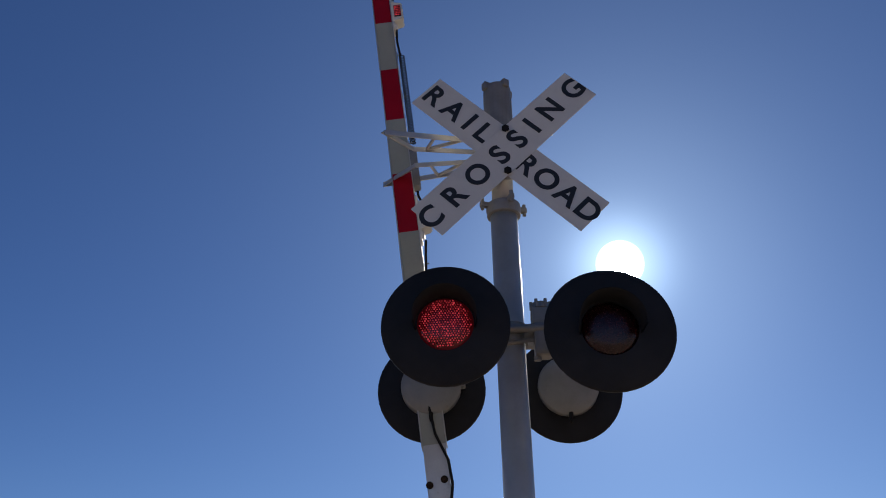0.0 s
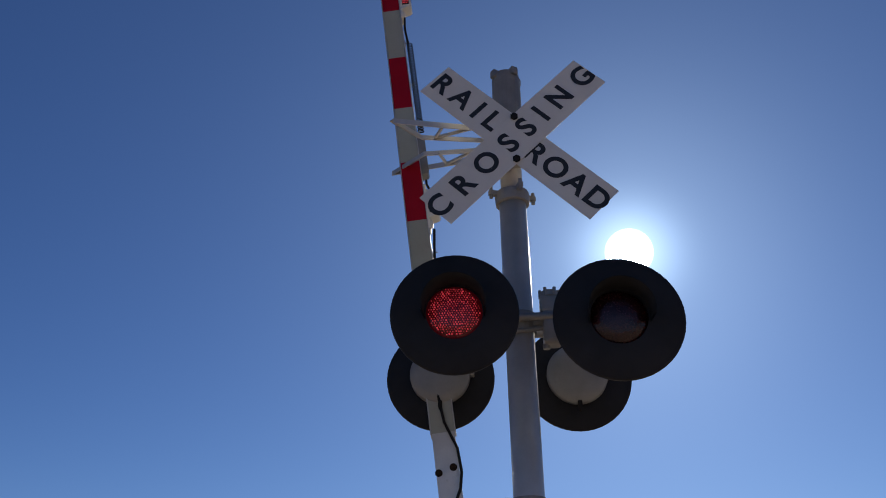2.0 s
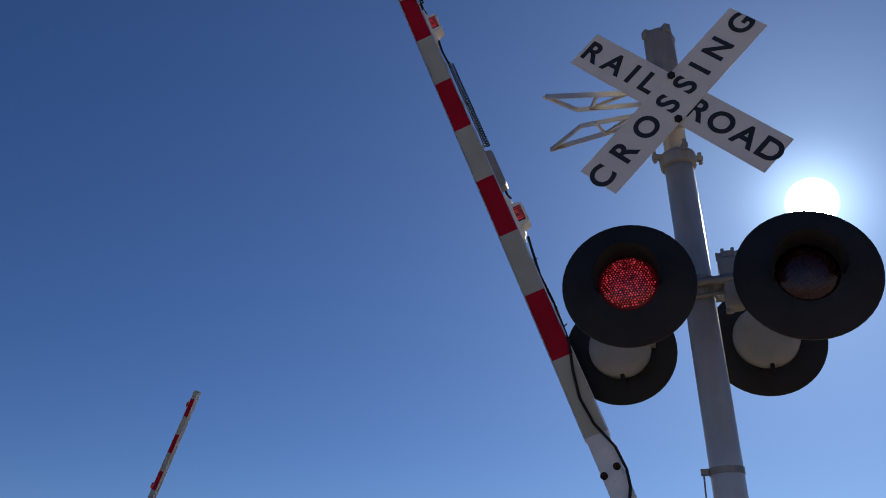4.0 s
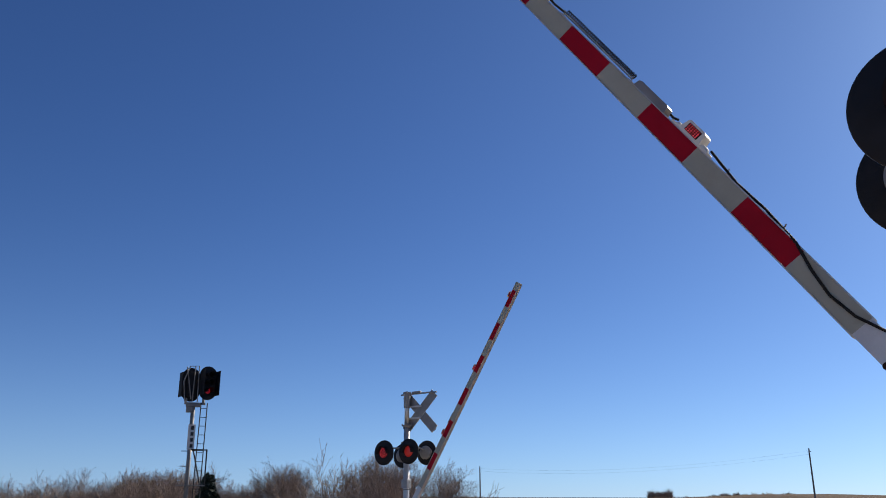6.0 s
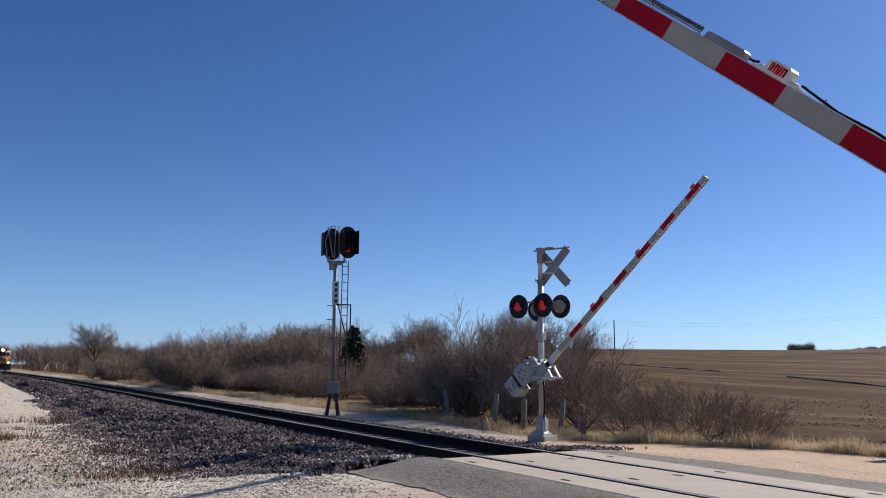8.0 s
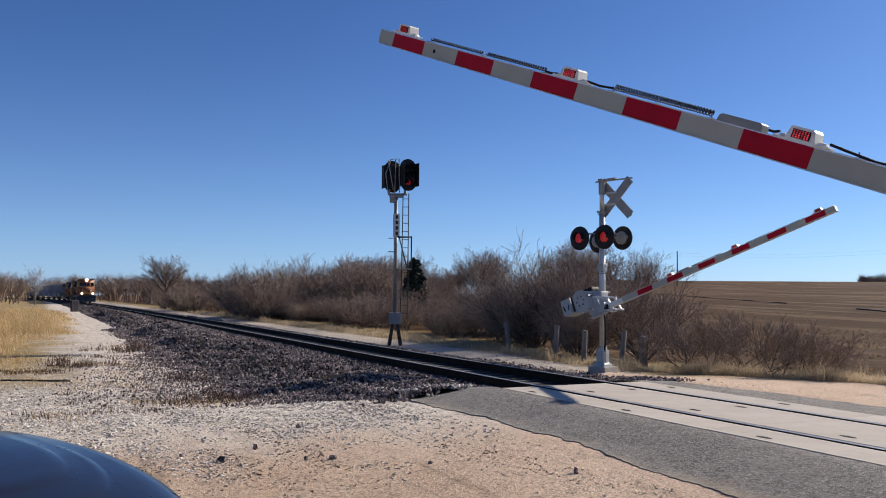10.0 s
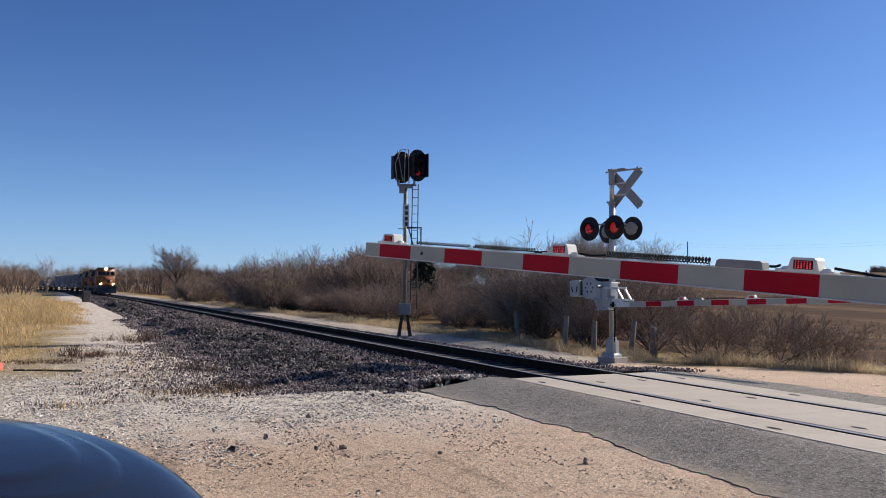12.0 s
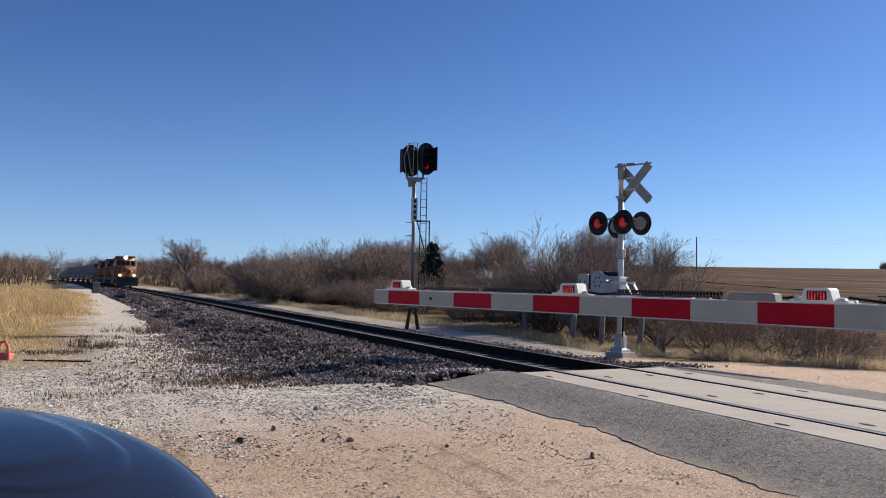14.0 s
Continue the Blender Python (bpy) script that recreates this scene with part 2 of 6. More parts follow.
def prism(bm, poly, depth, m=Matrix()):
    """A flat outline in x and z, pushed along y to a depth."""
    f = [bm.verts.new(m @ Vector((x, 0, z))) for x, z in poly]
    b = [bm.verts.new(m @ Vector((x, depth, z))) for x, z in poly]
    bm.faces.new(f)
    bm.faces.new(b[::-1])
    for i in range(len(poly)):
        j = (i + 1) % len(poly)
        bm.faces.new((f[j], f[i], b[i], b[j]))
    bmesh.ops.recalc_face_normals(bm, faces=bm.faces[:])
    return bm


def stuff(name, verts, faces, material, label, category):
    me = bpy.data.meshes.new(name)
    me.from_pydata(verts, [], faces)
    me.materials.append(material)
    return tagged(new(name, me), label, category, kind="stuff")


# ---- lie of the land ----
NEAR_RAIL, FAR_RAIL, RAIL_TOP = 7.78, 9.29, 0.17
MID = (NEAR_RAIL + FAR_RAIL) / 2


def sstep(a, b, v):
    t = min(1.0, max(0.0, (v - a) / (b - a)))
    return t * t * (3 - 2 * t)


def bend(x):
    """Sideways shift of the line where it curves off in the distance."""
    d, e = max(0.0, -x - 35.0), max(0.0, -x - 200.0)
    return -0.000065 * d * d - 0.00025 * e * e


def land(x, y):
    az = math.degrees(math.atan2(y, -x)) if y > 0 else 0.0
    d = math.hypot(x, y)
    hill = 0.0
    if y > 12:
        lift = sstep(20, 38, az) * sstep(24, 300, d)
        hill = 6.6 * lift - 3.0 * sstep(320, 900, d) * sstep(20, 38, az) - 0.9 * math.exp(-((d - 55) / 22) ** 2) * sstep(28, 38, az)
        hill += 0.9 * sstep(120, 260, d) * math.sin(az * 0.22 + 1.0) * sstep(30, 40, az)
        hill += 1.7 * sstep(150, 300, d) * math.exp(-((az - 40) / 5.5) ** 2)
    low = -0.1 * sstep(-11.5, -16, x) if y < 12 else -0.05
    rough = 0.018 * noise.noise((x * 0.7, y * 0.7, 0)) + 0.01 * noise.noise((x * 2.6, y * 2.6, 3))
    bank = -0.1 * sstep(5.9, 6.8, y) if y < 8 else -0.12 * sstep(11.5, 10.6, y) * (1 - sstep(-16.2, -13.8, x)) - 0.12 * sstep(10.75, 10.2, y) * sstep(-16.2, -13.8, x)
    if y > 8:
        bank += 0.1 * sstep(-16.2, -13.8, x) * sstep(10.3, 10.9, y) * sstep(15.5, 12.5, y)
    return hill + low + rough + bank


# ---- ground ----
def ground_material():
    m, n, l, b = base("open ground")
    pos = n.new("ShaderNodeNewGeometry").outputs["Position"]
    sep = n.new("ShaderNodeSeparateXYZ")
    l.new(pos, sep.inputs[0])
    x, y = sep.outputs["X"], sep.outputs["Y"]
    wob = math_node(n, l, "MULTIPLY", math_node(n, l, "SUBTRACT", noise_tex(n, l, pos, 0.55, 8, 0.7), 0.5), 5.0)
    xw, yw = math_node(n, l, "ADD", x, wob), math_node(n, l, "ADD", y, wob)
    big, mid, fine = noise_tex(n, l, pos, 0.35), noise_tex(n, l, pos, 3.5, 8, 0.7), noise_tex(n, l, pos, 38, 6, 0.75)
    dirt = mix(n, l, ramp(n, l, big, 0.3, 0.7), (0.55, 0.385, 0.262), (0.66, 0.482, 0.345))
    dirt = mix(n, l, math_node(n, l, "MULTIPLY", ramp(n, l, mid, 0.5, 0.68), 0.55), dirt, (0.22, 0.16, 0.11))
    ruts = n.new("ShaderNodeMapping")
    ruts.inputs["Rotation"].default_value = (0, 0, radians(12))
    ruts.inputs["Scale"].default_value = (0.22, 2.2, 1)
    l.new(pos, ruts.inputs["Vector"])
    rut = noise_tex(n, l, ruts.outputs[0], 1.0, 8, 0.7)
    dirt = mix(n, l, math_node(n, l, "MULTIPLY", ramp(n, l, rut, 0.54, 0.66), 0.6), dirt, (0.2, 0.14, 0.095))
    dirt = mix(n, l, math_node(n, l, "MULTIPLY", ramp(n, l, noise_tex(n, l, pos, 22, 6, 0.8), 0.53, 0.6), 0.6), dirt, (0.56, 0.47, 0.37))
    dirt = mix(n, l, math_node(n, l, "MULTIPLY", ramp(n, l, noise_tex(n, l, pos, 17, 6, 0.8), 0.54, 0.6), 0.65), dirt, (0.13, 0.095, 0.07))
    gravel = mix(n, l, ramp(n, l, mid, 0.35, 0.65), (0.52, 0.43, 0.335), (0.76, 0.66, 0.54))
    gravel = mix(n, l, math_node(n, l, "MULTIPLY", ramp(n, l, noise_tex(n, l, pos, 15, 8, 0.85), 0.52, 0.6), 0.75), gravel, (0.8, 0.73, 0.64))
    gravel = mix(n, l, math_node(n, l, "MULTIPLY", ramp(n, l, noise_tex(n, l, pos, 12, 8, 0.85), 0.53, 0.6), 0.75), gravel, (0.1, 0.085, 0.075))
    grass = mix(n, l, ramp(n, l, mid, 0.35, 0.65), (0.26, 0.18, 0.09), (0.4, 0.3, 0.15))
    row = n.new("ShaderNodeTexWave")
    row.inputs["Scale"].default_value, row.inputs["Distortion"].default_value, row.inputs["Detail"].default_value = 0.16, 2.5, 3
    turn = n.new("ShaderNodeMapping")
    turn.inputs["Rotation"].default_value = (0, 0, radians(38))
    l.new(pos, turn.inputs["Vector"])
    l.new(turn.outputs[0], row.inputs["Vector"])
    field = mix(n, l, ramp(n, l, noise_tex(n, l, pos, 0.02, 4), 0.35, 0.65), (0.05, 0.025, 0.0105), (0.09, 0.047, 0.021))
    field = mix(n, l, math_node(n, l, "MULTIPLY", row.outputs["Fac"], 0.35), field, (0.125, 0.069, 0.034))
    streak = n.new("ShaderNodeMapping")
    streak.inputs["Rotation"].default_value = (0, 0, radians(34))
    streak.inputs["Scale"].default_value = (0.03, 0.35, 1)
    l.new(pos, streak.inputs["Vector"])
    field = mix(n, l, math_node(n, l, "MULTIPLY", ramp(n, l, noise_tex(n, l, streak.outputs[0], 1.0, 8, 0.75), 0.48, 0.6), 0.75), field, (0.2, 0.125, 0.07))
    field = mix(n, l, math_node(n, l, "MULTIPLY", ramp(n, l, mid, 0.6, 0.7), 0.4), field, (0.25, 0.17, 0.1))
    col = mix(n, l, ramp(n, l, xw, -8.0, -12.0), dirt, gravel)
    verge = math_node(n, l, "MULTIPLY", ramp(n, l, xw, -15.0, -21.0), ramp(n, l, yw, 1.6, -0.8))
    col = mix(n, l, verge, col, grass)
    across = mix(n, l, ramp(n, l, xw, -15.0, -18.0), mix(n, l, 0.5, dirt, (0.72, 0.53, 0.385)), mix(n, l, 0.5, gravel, (0.36, 0.29, 0.22)))
    col = mix(n, l, ramp(n, l, y, 8.0, 8.6), col, across)
    col = mix(n, l, math_node(n, l, "MULTIPLY", ramp(n, l, yw, 12.4, 13.6), ramp(n, l, xw, -13.0, -16.5)), col, grass)
    edge = math_node(n, l, "SUBTRACT", yw, math_node(n, l, "MULTIPLY", ramp(n, l, x, -18.0, -9.0), 4.0))
    col = mix(n, l, ramp(n, l, edge, 15.2, 17.5), col, field)
    tint = mix(n, l, ramp(n, l, fine, 0.38, 0.62), (0.62, 0.62, 0.62), (1.42, 1.42, 1.42))
    mul = n.new("ShaderNodeMix")
    mul.data_type, mul.blend_type = "RGBA", "MULTIPLY"
    mul.inputs["Factor"].default_value = 0.8
    l.new(col, mul.inputs["A"])
    l.new(tint, mul.inputs["B"])
    l.new(mul.outputs["Result"], b.inputs["Base Color"])
    b.inputs["Roughness"].default_value = 0.95
    b.inputs["Specular IOR Level"].default_value = 0.06
    bp = n.new("ShaderNodeBump")
    bp.inputs["Strength"].default_value, bp.inputs["Distance"].default_value = 0.8, 0.03
    l.new(math_node(n, l, "ADD", fine, mid), bp.inputs["Height"])
    l.new(bp.outputs[0], b.inputs["Normal"])
    return m


GROUND = ground_material()


def spaced(lo, hi, near_lo, near_hi, step):
    out, v, s = [], near_hi, step
    k = near_lo
    while k <= near_hi:
        out.append(k)
        k += step
    while v < hi:
        s *= 1.28
        v += s
        out.append(min(v, hi))
    v, s = near_lo, step
    while v > lo:
        s *= 1.28
        v -= s
        out.insert(0, max(v, lo))
    return out


def build_ground():
    xs, ys = spaced(-4500, 4500, -45, 6, 0.5), spaced(-4500, 4500, -6, 26, 0.5)
    verts = [(x, y, land(x, y)) for y in ys for x in xs]
    w = len(xs)
    faces = [(j * w + i, j * w + i + 1, (j + 1) * w + i + 1, (j + 1) * w + i) for j in range(len(ys) - 1) for i in range(w - 1)]
    me = bpy.data.meshes.new("ground")
    me.from_pydata(verts, [], faces)
    me.materials.append(GROUND)
    for p in me.polygons:
        p.use_smooth = True
    tagged(new("ground", me), "bare tan dirt, gravel and brown stubble field", "ground", kind="structure")


build_ground()


def strip(name, ys, xs, height, material, label, category, smooth=True):
    """A sheet over a stretch of the line: rows across, columns along; follows the bend."""
    verts = [(x, y + bend(x), height(x, y)) for x in xs for y in ys]
    w = len(ys)
    faces = [(i * w + j, i * w + j + 1, (i + 1) * w + j + 1, (i + 1) * w + j) for i in range(len(xs) - 1) for j in range(w - 1)]
    me = bpy.data.meshes.new(name)
    me.from_pydata(verts, [], [f[::-1] for f in faces])
    me.materials.append(material)
    for p in me.polygons:
        p.use_smooth = smooth
    return tagged(new(name, me), label, category, kind="structure")


def ballast_toe(x):
    """Where the loose shoulder runs out on the near side."""
    return 3.05 + 1.7 * sstep(-15.5, -13.2, x) + 0.4 * sstep(-19, -40, x) + 0.5 * noise.noise((x * 0.6, 0, 5))


def bed_height(x, y):
    h = -0.01 if 6.6 < y < 10.4 else (-0.01 - 0.13 * sstep(6.6, 2.4, y) if y < 8 else -0.01 - 0.16 * sstep(10.4, 11.6, y))
    lump = (0.5 * max(0.0, noise.noise((x * 0.5, y * 0.6, 7))) + 0.16 * max(0.0, 0.25 + noise.noise((x * 1.1, y * 1.3, 2)))) * sstep(7.0, 5.8, y) * sstep(ballast_toe(x) + 0.05, ballast_toe(x) + 1.0, y) if y < 7 else 0.0
    return h + lump + 0.012 * noise.noise((x * 3, y * 3, 1))


def build_ballast():
    xs = [-13.2 - 0.45 * i for i in range(120)]
    while xs[-1] > -420:
        xs.append(xs[-1] - 6)
    ys = [2.3, 2.8, 3.3, 3.8, 4.3, 4.8, 5.3, 5.8, 6.3, 6.6, 7.2, 7.78, 8.5, 9.29, 9.9, 10.4, 10.8, 11.2, 11.7]
    verts = []
    for x in xs:
        toe = ballast_toe(x)
        for y in ys:
            yy = max(y, toe) if y < 6 else y
            z = bed_height(x, yy)
            if yy <= toe + 0.01 or y > 11.5:
                z = land(x, yy) - 0.03
            verts.append((x, yy + bend(x), z))
    w = len(ys)
    faces = [(i * w + j, (i + 1) * w + j, (i + 1) * w + j + 1, i * w + j + 1) for i in range(len(xs) - 1) for j in range(w - 1)]
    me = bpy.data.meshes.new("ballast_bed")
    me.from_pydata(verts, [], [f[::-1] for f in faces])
    me.materials.append(SHADEDBED)
    tagged(new("ballast_bed", me), "crushed stone bed under the track, darkened as shade between the stones", "ballast", kind="structure")
    rnd = random.Random(4)
    gold = [(0, 0, 1), (0.9, 0, 0.4), (0.28, 0.85, 0.4), (-0.72, 0.52, 0.4), (-0.72, -0.52, 0.4), (0.28, -0.85, 0.4),
            (0.72, 0.52, -0.4), (-0.28, 0.85, -0.4), (-0.9, 0, -0.4), (-0.28, -0.85, -0.4), (0.72, -0.52, -0.4)]
    tris = [(0, 1, 2), (0, 2, 3), (0, 3, 4), (0, 4, 5), (0, 5, 1), (1, 6, 2), (2, 7, 3), (3, 8, 4), (4, 9, 5), (5, 10, 1),
            (2, 6, 7), (3, 7, 8), (4, 8, 9), (5, 9, 10), (1, 10, 6)]
    vs, fs = [], []

    def stone(x, y, z, r, flat=0):
        q = Euler((rnd.uniform(0, 6), rnd.uniform(0, 6), rnd.uniform(0, 6))).to_matrix() @ Matrix.Diagonal((r * rnd.uniform(0.8, 1.4), r * rnd.uniform(0.7, 1.1), r * rnd.uniform(0.5, 0.9)))
        if flat:
            q = Matrix.Diagonal((1, 1, flat)) @ q
        o = len(vs)
        vs.extend(tuple(q @ Vector(g) * rnd.uniform(0.95, 1.05) + Vector((x, y, z))) for g in gold)
        fs.extend(tuple(o + k for k in t) for t in tris)

    for _ in range(34000):
        u = rnd.random()
        x = -13.4 - 34 * u ** 1.6
        toe = ballast_toe(x) - 0.05
        y = max(rnd.uniform(toe - 0.1, 7.6), toe - abs(rnd.gauss(0, 0.5))) if rnd.random() < 0.8 else rnd.uniform(9.5, 11.5)
        if rnd.random() < 0.17:
            y = toe - abs(rnd.gauss(0, 1.1 - 0.85 * sstep(-18, -30, x)))
        stone(x, y + bend(x), max(bed_height(x, y), land(x, y) if y < toe + 0.4 else -9) + rnd.uniform(0.0, 0.03), rnd.uniform(0.019, 0.043) * (0.6 if y < toe - 0.15 else 1.0) * (1 + max(0.0, -x - 20) * 0.02))
    for _ in range(7000):
        x = -45 - 85 * rnd.random() ** 1.5
        y = rnd.uniform(3.5, 7.5) if rnd.random() < 0.8 else rnd.uniform(9.6, 11.4)
        stone(x, y + bend(x), bed_height(x, y) + rnd.uniform(0.0, 0.04), rnd.uniform(0.05, 0.1))
    # stones spilling over the corner of the asphalt
    for _ in range(1500):
        x, y = -14.0 + rnd.gauss(0, 0.75), 5.6 + rnd.gauss(0, 0.5)
        if -16 < x < -12.9 + 0.5 * (5.6 - y) and y < 7.0:
            stone(x, y, max(bed_height(x, y), land(x, y)) + rnd.uniform(0.0, 0.05), rnd.uniform(0.018, 0.042))
    # shoulder stones spilling round the far mast
    for _ in range(2600):
        x = rnd.uniform(-22, -12.8)
        y = 10.45 + abs(rnd.gauss(0, 0.65))
        if y < 12.4:
            stone(x, y, max(bed_height(x, y), land(x, y)) + rnd.uniform(0.0, 0.02), rnd.uniform(0.016, 0.036))
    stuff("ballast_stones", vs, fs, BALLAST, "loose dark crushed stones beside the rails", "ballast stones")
    vs, fs = [], []
    for _ in range(9000):
        x = rnd.uniform(-19, -9.6)
        y = rnd.uniform(-1.5, 5.0)
        if noise.noise((x * 0.5, y * 0.8, 21)) + 0.12 * (-x - 11) < rnd.uniform(-0.2, 0.35):
            continue
        stone(x, y, land(x, y) + 0.004, rnd.choice((0.012, 0.015, 0.018, 0.022, 0.028)), 0.6)
    for _ in range(15000):
        x, y = -2.0 - 24 * rnd.random() ** 1.2, rnd.uniform(-1.5, 5.3)
        if x > -9 and rnd.random() < 0.6:
            continue
        stone(x, y, land(x, y) + 0.002, rnd.choice((0.006, 0.006, 0.008, 0.01, 0.012, 0.018)) * (1.5 if x < -9 else 1), 0.6)
    for _ in range(500):
        x, y = rnd.uniform(-14.6, -13.0), rnd.uniform(5.4, 7.0)
        if x < -13.0 - rnd.random() * 1.4:
            stone(x, y, 0.02 + 0.1 * sstep(5.6, 7.0, y) * sstep(-14.6, -13.4, x), rnd.uniform(0.02, 0.04))
    for _ in range(420):
        x, y = rnd.uniform(-26, -6), rnd.uniform(10.9, 14)
        stone(x, y, land(x, y) + 0.003, rnd.uniform(0.006, 0.018), 0.6)
    drift = 0
    while drift < 8000:
        x, y = rnd.uniform(-16.5, -5.5), rnd.uniform(-1.2, 4.8)
        band = noise.noise((x * 0.35 + 0.15 * y, (y - 0.2 * x) * 1.1, 6)) + 0.25 * noise.noise((x * 2.3, y * 2.3, 6))
        if band < 0.02 + 0.2 * rnd.random() or (y > 4 and x > -9):
            continue
        drift += 1
        stone(x, y, land(x, y) + 0.004, rnd.choice((0.006, 0.008, 0.01, 0.013, 0.018, 0.024)), 0.5)
    stuff("loose_gravel", vs, fs, PEBBLE, "pale limestone gravel scattered on the dirt", "gravel")
    # dark stones and dirt clods strewn in drifts along the wheel tracks
    vs, fs = [], []
    drift = 0
    while drift < 4600:
        x, y = rnd.uniform(-15.5, -3.5), rnd.uniform(-0.8, 5.2)
        band = noise.noise((x * 0.3 + 2, (y - 0.25 * x) * 1.5, 11)) + 0.3 * noise.noise((x * 2.5, y * 2.5, 3))
        if band < 0.1 + 0.2 * rnd.random():
            continue
        drift += 1
        stone(x, y, land(x, y) + 0.004, rnd.choice((0.004, 0.005, 0.006, 0.007, 0.009, 0.012, 0.018)) * (0.8 if x > -8 else 1.1), 0.5)
    stuff("dirt_clods", vs, fs, CLOD, "dark clods and stone chips strewn over the dirt", "clods")
    # pale stubble chips lying on the ploughed field
    vs, fs = [], []
    for _ in range(11000):
        d, az = 19 + 45 * rnd.random() ** 1.5, radians(rnd.uniform(44, 72))
        x, y = -d * math.cos(az), d * math.sin(az)
        if y < 17.6 or noise.noise((x * 0.2, y * 0.2, 3)) < -0.2:
            continue
        a, r = rnd.uniform(0, 3.14), rnd.uniform(0.02, 0.05) * (0.7 + d / 60)
        z = land(x, y)
        o = len(vs)
        vs += [(x - r * math.cos(a), y - r * math.sin(a), z - 0.02), (x + r * math.cos(a), y + r * math.sin(a), z - 0.02), (x + 0.3 * r, y + 0.3 * r, z + r * 1.2), (x - 0.5 * r * math.sin(a), y + 0.5 * r * math.cos(a), z - 0.02)]
        fs += [(o, o + 1, o + 2), (o + 1, o + 3, o + 2), (o + 3, o, o + 2)]
    stuff("crop_stubble", vs, fs, GRASSGREY, "pale crop residue scattered on the brown field", "stubble")
    for x, y, r in ((-6.91, 4.7, 0.04), (-8.83, 1.68, 0.06), (-9.45, 2.17, 0.055), (-8.53, 2.77, 0.05), (-10.7, 3.0, 0.05), (-9.3, 1.35, 0.035), (-8.6, 2.5, 0.035), (-7.9, 3.6, 0.03), (-12.2, 6.1, 0.04), (-11.4, 6.2, 0.035)):
        vs, fs = [], []
        stone(0, 0, 0, r)
        me = bpy.data.meshes.new("rock")
        me.from_pydata(vs, [], fs)
        me.materials.append(BALLAST)
        tagged(new("rock", me), "dark broken stone lying on the dirt", "rock").location = (x, y, land(x, y) + r * 0.35)


build_ballast()


# ---- track ----
def rail_profile(bm, y, x0, x1, head):
    out = [(-0.07, 0), (0.07, 0), (0.07, 0.012), (0.012, 0.03), (0.012, 0.125), (0.037, 0.138), (0.037, 0.17), (-0.037, 0.17), (-0.037, 0.138), (-0.012, 0.125), (-0.012, 0.03), (-0.07, 0.012)]
    if head:
        out = [(0.033, 0.1695), (0.030, 0.1735), (-0.030, 0.1735), (-0.033, 0.1695)]
    xs, x = [x0], x0
    while x > x1:
        x -= 3 if x > -60 else 12
        xs.append(x)
    rings = [[bm.verts.new((x, y + bend(x) + a, z)) for a, z in out] for x in xs]
    for a, b in zip(rings, rings[1:]):
        for k in range(len(out)):
            bm.faces.new((a[k], b[k], b[(k + 1) % len(out)], a[(k + 1) % len(out)]))
    bmesh.ops.recalc_face_normals(bm, faces=bm.faces[:])
    return bm


track = thing("railway_track", Matrix(), "single line of rusty rails with shiny running heads on dark ties", "railway track", kind="structure")
for y in (NEAR_RAIL, FAR_RAIL):
    r = part("rail", rail_profile(bmesh.new(), y, 30, -420, False), RUST, track)
    part("rail_head", rail_profile(bmesh.new(), y, 30, -420, True), STEEL, r, "bright worn steel running surface")
tie_mesh = link("tie", box(bmesh.new(), (0, 0, 0), (0.23, 2.59, 0.17), bevel=0.012), TIE)
tie_mesh.parent = track
tie_mesh.matrix_basis = pose(-13.4, MID, -0.082)
for i in range(1, 130):
    t = tie_mesh.copy()
    scene.collection.objects.link(t)
    x = -13.4 - 0.5 * i
    t.matrix_basis = pose(x, MID + bend(x), -0.082, 0, 0, random.uniform(-1, 1))


